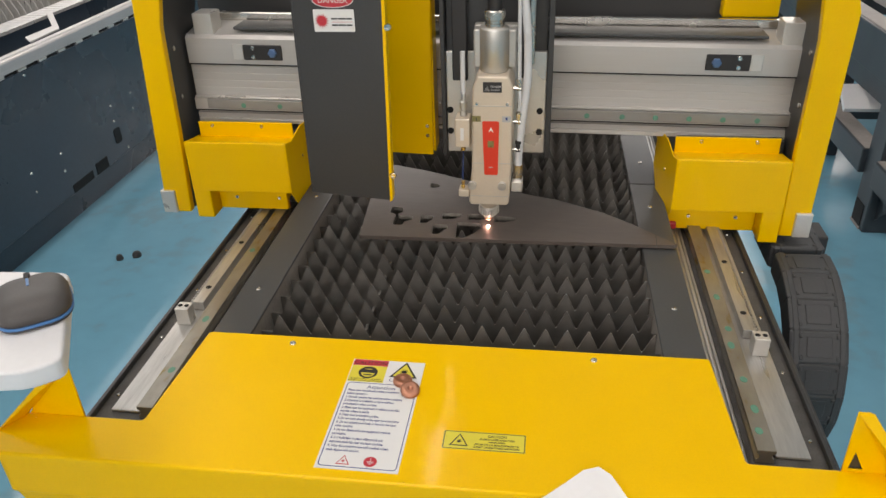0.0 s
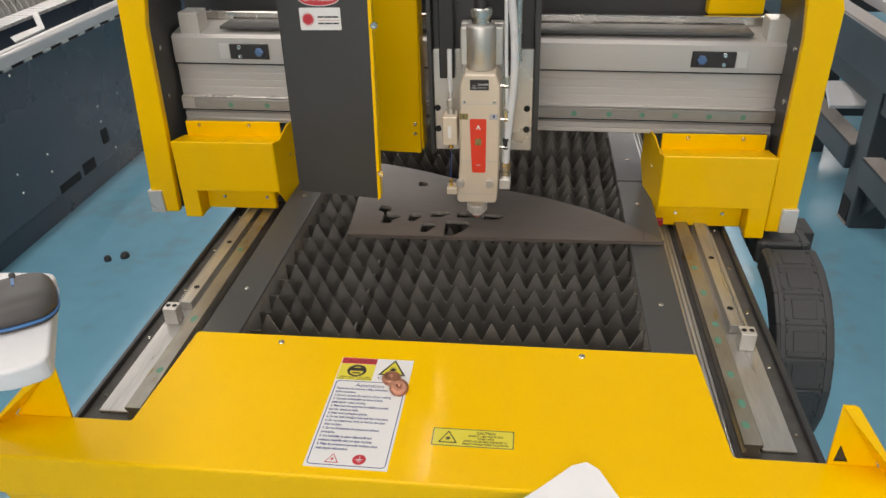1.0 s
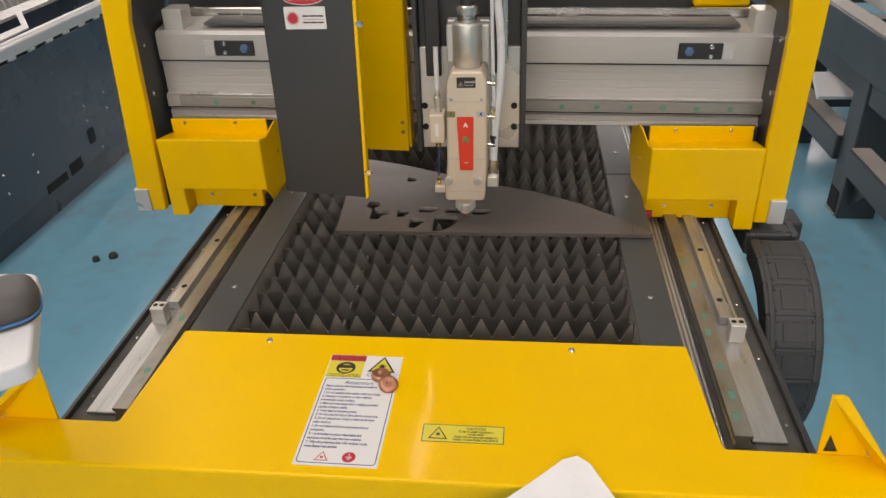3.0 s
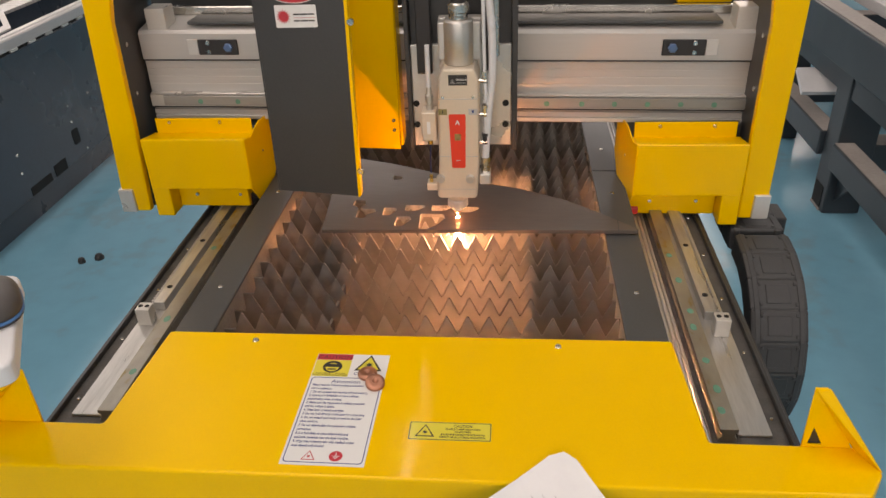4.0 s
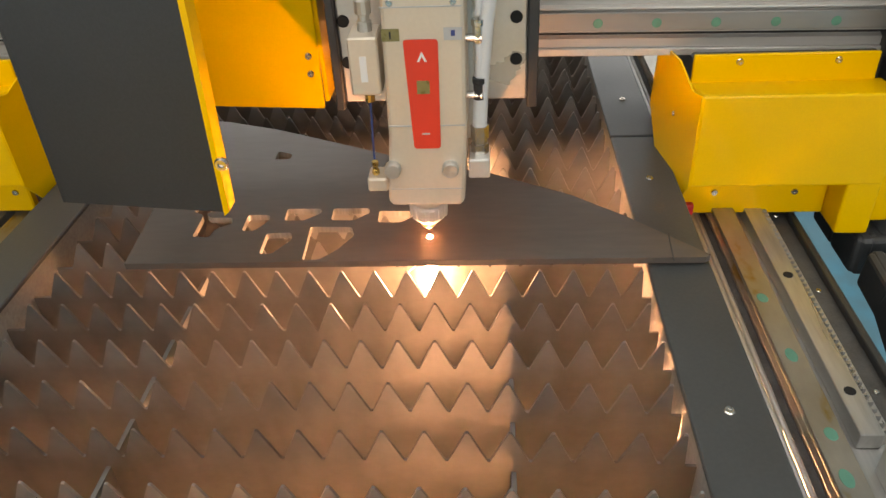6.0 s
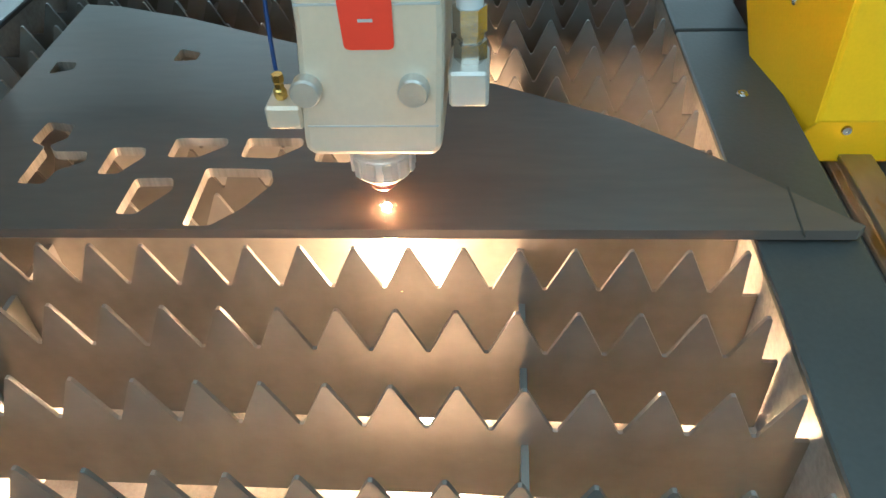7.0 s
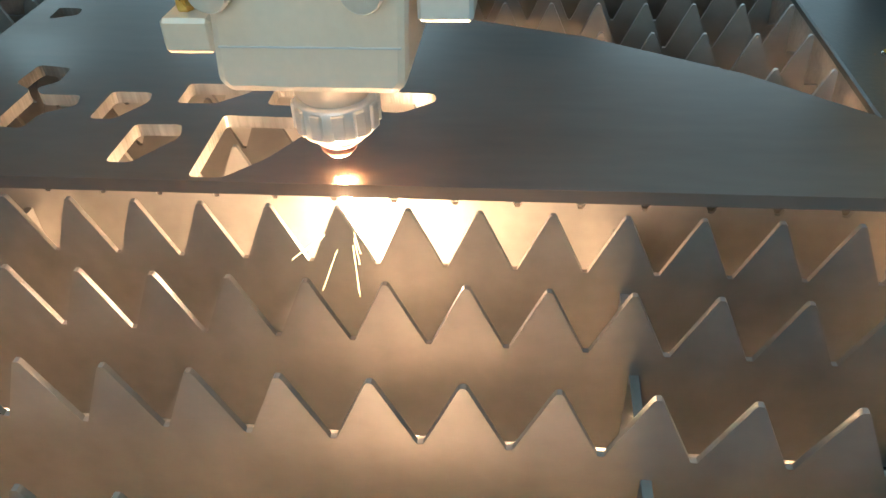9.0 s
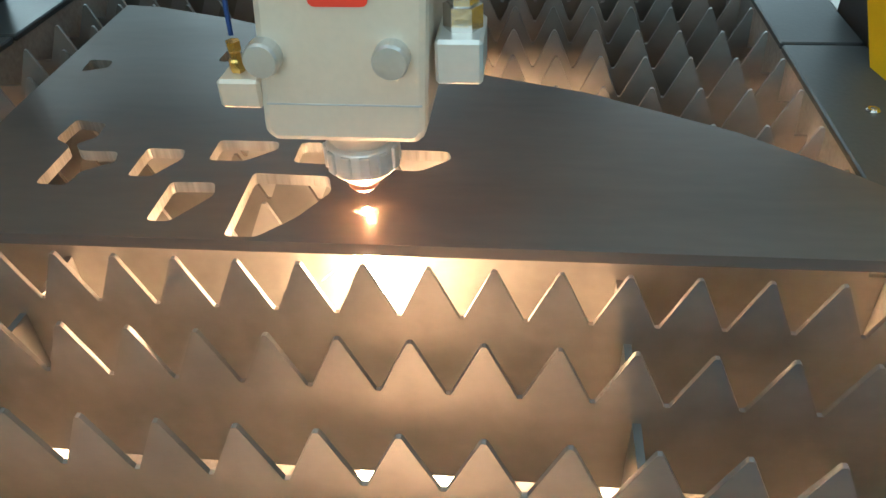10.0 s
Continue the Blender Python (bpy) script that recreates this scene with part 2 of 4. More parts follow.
def wall_with_windows(name, horizontal, c, a0, a1, openings, z1=5.5, th=0.15):
    bm = fresh()
    cuts = sorted(openings)
    edge = a0

    def seg(p, q, z0, zz):
        if q - p < 1e-4:
            return
        if horizontal:
            box(bm, p, q, c, c + th, z0, zz)
        else:
            box(bm, c, c + th, p, q, z0, zz)
    for p, q, z0, zz in cuts:
        seg(edge, p, FZ, z1)
        seg(p, q, FZ, z0)
        seg(p, q, zz, z1)
        edge = q
    seg(edge, a1, FZ, z1)
    return tagged(part(name, bm, WALLM), "plain pale painted hall wall", "wall", kind="structure")


wall_with_windows("wall_north", True, 9.0, -7, 7, [(-6.75, -5.95, 2.8, 5.2), (-4.2, -1.0, 1.6, 4.4), (1.0, 4.2, 1.6, 4.4)])
# the south opening is assumed, made for the added fill lamp
wall_with_windows("wall_south", True, -6.15, -7, 7, [(-3.1, 3.1, 1.7, 4.3)])
wall_with_windows("wall_west", False, -7.15, -6, 9, [(-3.2, 1.2, 1.6, 4.0)])
wall_with_windows("wall_east", False, 7.0, -6, 9, [])
cbm = fresh()
for x0, x1, y0, y1 in ((-7, -6.7, -6, 9), (-6.7, -5.9, -6, 3.6), (-6.7, -5.9, 8.8, 9), (-5.9, -2.3, -6, 9), (-2.3, -0.1, -6, -3.2), (-2.3, -0.1, 2.0, 9), (-0.1, 2.1, -6, 9), (2.1, 3.5, -6, -3.2), (2.1, 3.5, 2.0, 9), (3.5, 7, -6, 9)):
    box(cbm, x0, x1, y0, y1, 5.5, 5.6)
tagged(part("ceiling", cbm, WALLM), "pale hall ceiling with rooflights", "ceiling", kind="structure")

lamp = thing("ceiling_lamp", "slim white fluorescent tube lamp under the ceiling", "ceiling lamp")
part("housing", box(fresh(), -0.86, -0.72, 3.9, 5.6, 5.42, 5.5, 0.005), WHITE, lamp)
part("tube", lathe(fresh(), [(0.03, 0), (0.03, 1.6)], (-0.79, 5.55, 5.385), 16, TO_FRONT), glow("fluorescent", (1.0, 0.97, 0.92), 25), lamp)

# ---------------------------------------------------------------- laser machine bed
bed = thing("laser_bed", "yellow and grey laser cutting bed with toothed steel slats", "machine bed")
TOP = 0.76
# side sheets beside the cutting field
for s in (-1, 1):
    for y0, y1 in ((-0.02, 0.604), (0.608, 1.25)):
        part("frame_plate", box(fresh(), min(s * 0.316, s * 0.378), max(s * 0.316, s * 0.378), y0, y1, 0.748, 0.754, 0.0012, 1), FRAME, bed, "dark grey painted steel edge sheet")
    for y in (0.13, 0.495, 0.72, 0.95):
        screw(bed, s * 0.347, y, 0.754, 0.0045, 0.002)
    # tray side wall, angle iron that carries the slats
    for z0, z1 in (((0.44, 0.575), (0.648, 0.747)) if s > 0 else ((0.44, 0.747),)):
        part("tray_wall", box(fresh(), min(s * 0.322, s * 0.327), max(s * 0.322, s * 0.327), 0.0, 1.2, z0, z1), TRAY, bed)
    for j in range(1, 23):
        part("slat_pocket", box(fresh(), min(s * 0.304, s * 0.3215), max(s * 0.304, s * 0.3215), 0.052 * j - 0.005, 0.052 * j + 0.005, 0.645, 0.6615), TRAY, bed)
    part("side_wall", box(fresh(), min(s * 0.53, s * 0.537), max(s * 0.53, s * 0.537), -0.2, 1.3, FZ + 0.08, 0.684), DARK, bed)
part("rear_panel", box(fresh(), -0.54, 0.54, 1.302, 1.33, FZ + 0.05, 0.76, 0.003), DARK, bed)
part("tray_floor", box(fresh(), -0.327, 0.327, 0.0, 1.2, 0.43, 0.4395), TRAY, bed)
# unseen closed box added below the tray to block the sunken jet's light
hide_box = fresh()
for r in ((-0.10, 0.16, 0.28, 0.76, 0.06, 0.066), (-0.10, -0.094, 0.28, 0.76, 0.066, 0.4295), (0.154, 0.16, 0.28, 0.76, 0.066, 0.4295), (-0.094, 0.154, 0.28, 0.286, 0.066, 0.4295), (-0.094, 0.154, 0.754, 0.76, 0.066, 0.4295)):
    box(hide_box, *r)
part("dross_hopper", hide_box, TRAY, bed)
part("tray_front", box(fresh(), -0.3215, 0.3215, -0.006, 0.0, 0.44, 0.747), TRAY, bed)
part("tray_back", box(fresh(), -0.3215, 0.3215, 1.2, 1.206, 0.44, 0.747), TRAY, bed)
for x, z0 in ((-0.155, 0.59), (0.178, 0.588)):
    part("support_rib", box(fresh(), x, x + 0.004, 0.02, 1.18, z0, 0.712), SLAT, bed)
for s in (-1, 1):
    for z in (0.0,):
        part("foot", box(fresh(), s * 0.45 - 0.06, s * 0.45 + 0.06, -0.15, 0.0, FZ, FZ + 0.08, 0.004, 1), DARK, bed)
        part("foot", box(fresh(), s * 0.45 - 0.06, s * 0.45 + 0.06, 1.1, 1.25, FZ, FZ + 0.08, 0.004, 1), DARK, bed)


def slat_mesh():
    """One toothed slat in the plane y = 0: tips 33 mm apart, rounded tips and valleys."""
    p, tip, val, low = 0.033, 0.756, 0.7235, 0.662
    pts = [(-0.3205, low), (0.3205, low), (0.3205, val - 0.002), (0.3112, val - 0.002)]
    for k in range(19):
        x = 0.308 - p * k
        if k:
            pts += [(x + p / 2 + 0.0012, val + 0.0006), (x + p / 2 - 0.0012, val + 0.0006)]
        pts += [(x + 0.0017, tip - 0.0011), (x + 0.0009, tip), (x - 0.0009, tip), (x - 0.0017, tip - 0.0011)]
    pts += [(-0.3018, val + 0.0006), (-0.3205, val + 0.0006)]
    top = sorted(pts[2:], key=lambda p: -p[0])
    bm = bmesh.new()
    rows = [[bm.verts.new((x, y, zz)) for x, zz in [(p[0], q) for p in top for q in (low, p[1])]] for y in (-0.00125, 0.00125)]
    n = len(top)
    for i in range(n - 1):
        a, b, c, d = 2 * i, 2 * i + 1, 2 * i + 3, 2 * i + 2
        for r, turn in ((rows[0], 1), (rows[1], -1)):
            bm.faces.new([r[k] for k in (a, b, c, d)][::turn])
        bm.faces.new((rows[0][b], rows[1][b], rows[1][c], rows[0][c]))
        bm.faces.new((rows[0][d], rows[1][d], rows[1][a], rows[0][a]))
    for k in (0, 2 * (n - 1)):
        bm.faces.new((rows[0][k], rows[1][k], rows[1][k + 1], rows[0][k + 1]))
    bmesh.ops.recalc_face_normals(bm, faces=bm.faces[:])
    me = bpy.data.meshes.new("slat")
    bm.to_mesh(me)
    bm.free()
    me.materials.append(SLAT)
    return me


SLATS = slat_mesh()
for j in range(1, 23):
    ob = new("slat", SLATS)
    ob.parent = bed
    ob.location = ({4: 0.0027, 5: -0.0006, 6: 0.001}.get(j, random.uniform(-0.0012, 0.0012)), 0.052 * j, 0)

# yellow front cover with its stepped sides and ears
cov = rounded([(-0.38, -0.003), (0.38, -0.003), (0.39, -0.207), (0.575, -0.207), (0.577, -0.25), (0.552, -0.285), (-0.552, -0.285), (-0.577, -0.25), (-0.575, -0.207), (-0.39, -0.207)], 0.004, 2)
part("front_cover", prism(fresh(), cov, "z", 0.69, TOP, 0.0035, 2), YELLOW, bed, "glossy yellow sheet steel front cover")
part("front_apron", prism(fresh(), [(-0.284, 0.692), (-0.232, 0.692), (-0.150, 0.30), (-0.175, 0.30)], "x", -0.548, 0.548, 0.004, 2), YELLOW, bed, "yellow front apron")
EARS = ((1, [(0.498, 0.757), (0.4975, 0.850), (0.5115, 0.850), (0.557, 0.757)], [[(0.5035, 0.763), (0.521, 0.763), (0.507, 0.791)]]),
        (-1, [(-0.474, 0.757), (-0.475, 0.846), (-0.489, 0.846), (-0.555, 0.757)], []))
for s, outline, hole in EARS:
    ear = flat("corner_ear", [outline] + hole, 0, 0.003, YELLOW, bed, Matrix.Translation((0, -0.2055, 0)) @ Matrix.Rotation(radians(90), 4, "X"), "upturned folded yellow sheet corner")
    bm = fresh()
    for dx, dy in ((0.0, 0.0), (0.001, 0.004)):
        for x, y, z in ((outline[1][0], -0.2105, outline[1][1] - 0.001), (outline[2][0] + s * 0.002, -0.2105, outline[2][1]), (outline[3][0] + s * 0.001, -0.2120, 0.7585), (s * 0.577, -0.249, 0.7585)):
            bm.verts.new((x + s * dx, y + dy, z))
    bmesh.ops.convex_hull(bm, input=bm.verts[:])
    bmesh.ops.dissolve_limit(bm, angle_limit=radians(2), verts=bm.verts[:], edges=bm.edges[:])
    bmesh.ops.bevel(bm, geom=bm.edges[:], offset=0.001, segments=2, affect="EDGES")
    part("ear_gusset", bm, YELLOW, ear)
    if hole:
        # dark sheet stands in for the shade inside the folded corner
        part("ear_backing", box(fresh(), 0.500, 0.526, -0.2052, -0.2035, 0.757, 0.800), DARK, ear, "dark sheet standing in for the shaded hollow behind the cut-out")
for x in (-0.238, 0.214):
    screw(bed, x, -0.024, TOP, 0.005, 0.0025)

# rails beside the bed
for s in (-1, 1):
    def bx(x0, x1, *r, **k):
        return box(fresh(), min(s * x0, s * x1), max(s * x0, s * x1), *r, **k)
    part("rail_channel", bx(0.421 if s > 0 else 0.386, 0.5295, -0.2, 1.3, 0.664, 0.684), DUSTY, bed, "dusty dark painted rail channel")
    part("channel_lip", bx(0.5225, 0.5295, -0.2, 1.3, 0.6845, 0.694, bevel=0.001, seg=1), DARK, bed)
    for i in range(5):
        part("pipe_clip", bx(0.393, 0.4205, -0.15 + i * 0.33, -0.138 + i * 0.33, 0.678, 0.684, bevel=0.0008, seg=1), DARK, bed)
    for x, z, r in ((0.3985, 0.6925, 0.0042), (0.4075, 0.690, 0.0038), (0.4155, 0.688, 0.003)):
        part("air_pipe", lathe(fresh(), [(r, 0), (r, 1.46)], (s * x, 1.28, z), 12, TO_FRONT), GALV, bed, "thin bare steel pipe")
    # guide rail with waisted section
    sec = [(0.428, 0.6845), (0.453, 0.6845), (0.453, 0.690), (0.449, 0.694), (0.449, 0.699), (0.453, 0.702), (0.453, 0.707), (0.428, 0.707), (0.428, 0.702), (0.432, 0.699), (0.432, 0.694), (0.428, 0.690)]
    part("guide_rail", prism(fresh(), [(s * x, z) for x, z in sec], "y", -0.128, 1.28, 0.0006, 1), RAIL, bed, "oiled linear guide rail")
    part("base_strip", bx(0.457, 0.503, -0.118, 1.28, 0.6845, 0.689, bevel=0.001, seg=1), GALV, bed, "bright steel strip")
    rack = part("rack", bx(0.466, 0.4865, 0.15, 1.28, 0.6895, 0.706, bevel=0.0008, seg=1), GALV, bed, "toothed steel gear rack")
    bm = fresh()
    for i in range(140):
        y = 0.154 + i * 0.008
        prism(bm, [(y, 0.690), (y + 0.0062, 0.690), (y + 0.0046, 0.7055), (y + 0.0016, 0.7055)], "x", s * 0.4866, s * 0.4915)
    part("rack_teeth", bm, GALV, rack)
    for i in range(6):
        part("bolt_hole", lathe(fresh(), [(0.0052, 0), (0.0052, 0.0006)], (s * 0.476, 0.2 + i * 0.17, 0.7062), 16), HOLE, rack, "dark counterbored bolt hole")
    stop = part("end_stop", bx(0.472, 0.4965, 0.103, 0.127, 0.689, 0.722, bevel=0.0015, seg=2), ALUBAR, bed, "machined aluminium end stop block")
    for dx in (0.4785, 0.490):
        part("stop_hole", lathe(fresh(), [(0.0042, 0), (0.0042, 0.0005)], (s * dx, 0.115, 0.7221), 16), HOLE, stop)
    for i in range(9):
        screw(bed, s * 0.512, -0.08 + i * 0.15, 0.684, 0.003, 0.002)


MARKGREEN = material("green_marker_paint", (0.10, 0.27, 0.19), 0.5, var=0.2, scale=80)
for x, ys in ((0.440, (0.33, 0.245, 0.15, 0.105, 0.02, -0.045, -0.09)), (-0.440, (0.34, 0.10, -0.04))):
    for k, y in enumerate(ys):
        dab = part("paint_dab", lathe(fresh(), [(1.0, 0), (0.9, 0.0003)], (0, 0, 0), 14), MARKGREEN, bed, "dab of green marker paint")
        dab.matrix_local = Matrix.Translation((x + 0.002 * (k % 3 - 1), y, 0.7071)) @ Matrix.Diagonal((0.0055, 0.0075 + 0.002 * (k % 2), 1, 1))

# ---------------------------------------------------------------- stickers on the cover
def warning_triangle(parent, m, w, ink, fill):
    h = w * 0.88
    part_tri = flat("triangle_border", [[(-w / 2, 0), (w / 2, 0), (0, h)]], 0, 0.00012, ink, parent, m)
    flat("triangle_field", [[(-w * 0.38, w * 0.07), (w * 0.38, w * 0.07), (0, h * 0.86)]], 0.00012, 0.00022, fill, parent, m)
    star = []
    for i in range(24):
        r = w * (0.17 if i % 2 == 0 else 0.07)
        star.append((r * math.cos(math.pi * i / 12), h * 0.36 + r * math.sin(math.pi * i / 12)))
    flat("beam_star", [star], 0.00022, 0.0003, ink, parent, m)
    return part_tri


att = thing("safety_sticker", "white safety instruction sticker with blue printed text", "sticker")
AM = Matrix.Translation((-0.1365, -0.268, TOP)) @ Matrix.Rotation(radians(-0.4), 4, "Z")
flat("sheet", [rect(0, 0.106, 0, 0.216)], 0, 0.0003, LABELW, att, AM)
flat("yellow_field", [rect(0.001, 0.0525, 0.166, 0.202)], 0.0003, 0.0004, LABELY, att, AM)
flat("red_strip", [rect(0.001, 0.0525, 0.2025, 0.2155)], 0.0003, 0.0004, REDPRINT, att, AM)
UP = lambda x, y, z=0.0004: AM @ Matrix.Translation((x, y, z))
text("caution_word", "CAUTION", 0.011, UP(0.027, 0.2048), BLACKPRINT, att, "CENTER")
ring = [(0.014 * math.cos(a * math.pi / 14), 0.013 * math.sin(a * math.pi / 14)) for a in range(28)]
flat("goggle_disc", [ring], 0, 0.0001, BLACKPRINT, att, UP(0.027, 0.187))
flat("goggle_face", [[(x * 0.7, y * 0.7 - 0.001) for x, y in ring]], 0.0001, 0.0002, LABELY, att, UP(0.027, 0.187))
flat("goggle_band", [rounded(rect(-0.012, 0.012, -0.001, 0.006), 0.002)], 0.0002, 0.0003, BLACKPRINT, att, UP(0.027, 0.187))
flat("goggle_mouth", [rect(-0.006, 0.006, -0.007, -0.004)], 0.0002, 0.0003, BLACKPRINT, att, UP(0.027, 0.187))
text("goggle_note", "WEAR SAFETY GLASSES", 0.0042, UP(0.027, 0.171), BLACKPRINT, att, "CENTER")
text("goggle_note", "WHEN USING EQUIPMENT", 0.0042, UP(0.027, 0.167), BLACKPRINT, att, "CENTER")
warning_triangle(att, UP(0.079, 0.180, 0.0003), 0.040, BLACKPRINT, LABELY)
text("caution_word", "Caution", 0.0085, UP(0.060, 0.1705), BLUEPRINT, att)
flat("blue_border", [rounded(rect(0.003, 0.103, 0.004, 0.164), 0.006), rounded(rect(0.0042, 0.1018, 0.0052, 0.1628), 0.005)], 0.0003, 0.0004, BLUEPRINT, att, AM)
text("heading", "Attention", 0.0105, UP(0.053, 0.152), BLUEPRINT, att, "CENTER")
LINES = ("Please read the following safety precautions", "before operation:", "1. Do not operate this machine without training.", "2. Operator is forbidden to leave without",
         "authorization when working.", "3. Make sure the equipment is reliably grounded", "and the voltage is stable.", "4. Wear laser protective goggles.",
         "5. Do not look directly at the laser for a long time.", "6. Do not extend your body or hand to the laser", "when working.", "7. Do not disassemble the equipment without", "permission.",
         "8. It is forbidden to place inflammable and", "explosive materials near the laser machine.", "9. Wipe the protective lens with medical cotton", "swab dipped with alcohol.")
for i, ln in enumerate(LINES):
    text("printed_line", ln, 0.0058, UP(0.0075, 0.1455 - i * 0.0072), BLUEPRINT, att, squeeze=0.70, bold=0.00012)
warning_triangle(att, UP(0.034, 0.0085, 0.0003), 0.018, REDPRINT, LABELW)
flat("red_disc", [[(0.0085 * math.cos(a * math.pi / 14), 0.0085 * math.sin(a * math.pi / 14)) for a in range(28)]], 0, 0.0001, REDPRINT, att, UP(0.068, 0.016))
for w, yy in ((0.009, 0.0), (0.006, -0.002), (0.003, -0.004)):
    flat("earth_bar", [rect(-w / 2, w / 2, yy - 0.0004, yy + 0.0004)], 0.0001, 0.0002, LABELW, att, UP(0.068, 0.016))
flat("earth_bar", [rect(-0.0004, 0.0004, 0, 0.006)], 0.0001, 0.0002, LABELW, att, UP(0.068, 0.016))

cau = thing("caution_sticker", "yellow laser radiation caution sticker with black border", "sticker")
CM = Matrix.Translation((0.0165, -0.2195, TOP)) @ Matrix.Rotation(radians(0), 4, "Z")
flat("sheet", [rounded(rect(0, 0.1055, 0, 0.0325), 0.002)], 0, 0.0003, LABELY, cau, CM)
flat("black_border", [rounded(rect(0.0006, 0.1049, 0.0006, 0.0319), 0.002), rounded(rect(0.0017, 0.1038, 0.0017, 0.0308), 0.0015)], 0.0003, 0.0004, BLACKPRINT, cau, CM)
warning_triangle(cau, CM @ Matrix.Translation((0.021, 0.006, 0.0003)), 0.025, BLACKPRINT, LABELY)
for i, (ln, sz) in enumerate((("CAUTION", 0.0065), ("CLASS IV LASER RADIATION", 0.0043), ("WHEN OPEN", 0.0043), ("AVOID EYE OR SKIN EXPOSURE TO", 0.0043), ("DIRECT OR SCATTERED RADIATION", 0.0043))):
    text("printed_line", ln, sz, CM @ Matrix.Translation((0.069, 0.0235 - i * 0.0048, 0.0004)), BLACKPRINT, cau, "CENTER", squeeze=0.82, bold=0.0001)


def copper_nozzle(x, y, z, m):
    ob = part("copper_nozzle", lathe(fresh(), [(0.0128, 0), (0.0135, 0.001), (0.0135, 0.0045), (0.0122, 0.006), (0.0075, 0.0072), (0.0066, 0.0068), (0.0046, 0.0072), (0.0036, 0.0072), (0.003, 0.003)], (0, 0, 0), 36), COPPER)
    tagged(smooth(ob), "round copper laser nozzle ring lying on the yellow cover", "nozzle", group="spare nozzles on the cover")
    ob.matrix_world = Matrix.Translation((x, y, z)) @ m
    return ob


copper_nozzle(-0.0545, -0.098, TOP + 0.0005, Matrix.Identity(4))
copper_nozzle(-0.0405, -0.119, TOP + 0.0035, Matrix.Rotation(radians(17), 4, Vector((0.85, 0.5, 0))))

# loose sheets of paper at the front of the cover
bm = fresh()
ex, ey = Vector((-0.76, -0.65, 0)).normalized(), Vector((0.5, -0.866, 0)).normalized()
grid = []
for i in range(9):
    row = []
    for j in range(9):
        u, v = i / 8 * 0.21, j / 8 * 0.20
        p = Vector((0.212, -0.231, 0)) + ex * u + ey * v
        over = max(0, -0.287 - p.y)
        z = TOP + 0.0012 + 0.010 * math.exp(-((u + v) / 0.06) ** 2) - over ** 2 * 1.2
        k = 0.018 - u - v
        if k > 0:
            p += (ex + ey) * k * 0.42
        row.append(bm.verts.new((p.x, p.y, z)))
    grid.append(row)
for i in range(8):
    for j in range(8):
        bm.faces.new((grid[i][j], grid[i + 1][j], grid[i + 1][j + 1], grid[i][j + 1]))
bmesh.ops.recalc_face_normals(bm, faces=bm.faces[:])
if bm.faces[0].normal.z < 0:
    bmesh.ops.reverse_faces(bm, faces=bm.faces[:])
bmesh.ops.solidify(bm, geom=bm.faces[:], thickness=0.0006)
sheet = part("paper_sheet", bm, PAPER)
tagged(sheet, "white printed paper sheet hanging over the yellow cover", "paper")
for u in (0.05, 0.062, 0.074, 0.086):
    p = Vector((0.212, -0.231, TOP + 0.0018)) + ex * u + ey * 0.028
    q = p + ey * 0.03
    bm = fresh()
    n = Vector((-(q - p).y, (q - p).x, 0)).normalized() * 0.0003
    bm.faces.new([bm.verts.new(v) for v in (p - n, q - n, q + n, p + n)])
    bmesh.ops.solidify(bm, geom=bm.faces[:], thickness=0.0002)
    part("printed_rule", bm, GREYPRINT, sheet)

# ---------------------------------------------------------------- steel plate being cut
OUT = [(-0.212, 0.3165), (0.372, 0.3232), (0.377, 0.3275), (0.305, 0.399), (0.25, 0.445), (0.163, 0.495), (0.066, 0.530), (-0.014, 0.570), (-0.122, 0.622), (-0.200, 0.650), (-0.233, 0.655), (-0.224, 0.465)]
CUTS = [
    [(-0.172, 0.417), (-0.171, 0.442), (-0.148, 0.438), (-0.146, 0.419), (-0.1555, 0.411), (-0.149, 0.403), (-0.124, 0.403), (-0.120, 0.391), (-0.136, 0.380), (-0.138, 0.364), (-0.157, 0.365), (-0.158, 0.408)],
    [(-0.106, 0.376), (-0.107, 0.408), (-0.083, 0.408), (-0.080, 0.397), (-0.092, 0.376)],
    [(-0.064, 0.396), (-0.065, 0.420), (-0.027, 0.420), (-0.025, 0.411), (-0.042, 0.396)],
    [(-0.012, 0.396), (-0.013, 0.420), (0.027, 0.420), (0.029, 0.410), (0.012, 0.395)],
    [(0.040, 0.391), (0.039, 0.414), (0.079, 0.413), (0.081, 0.404), (0.064, 0.390)],
    [(-0.076, 0.333), (-0.077, 0.371), (-0.051, 0.372), (-0.047, 0.359), (-0.063, 0.333)],
    [(-0.029, 0.322), (-0.032, 0.383), (0.013, 0.382), (0.018, 0.366), (0.005, 0.341), (-0.012, 0.322)],
    [(-0.206, 0.516), (-0.209, 0.538), (-0.190, 0.536), (-0.188, 0.524)],
    [(-0.108, 0.537), (-0.108, 0.560), (-0.088, 0.552), (-0.088, 0.539)],
]
work = thing("steel_plate", "dark mill-scale steel offcut with small cut-out holes lying on the slats", "steel plate")
pl = flat("plate", [OUT] + [rounded(c, 0.0035, 3) for c in CUTS], 0.7565, 0.7635, PLATE, work)
pl.data.materials.append(CUT)
for p in pl.data.polygons:
    p.use_smooth = False
    c = p.center
    if abs(p.normal.z) < 0.5 and -0.215 < c.x < 0.09 and 0.321 < c.y < 0.565:
        p.material_index = 1
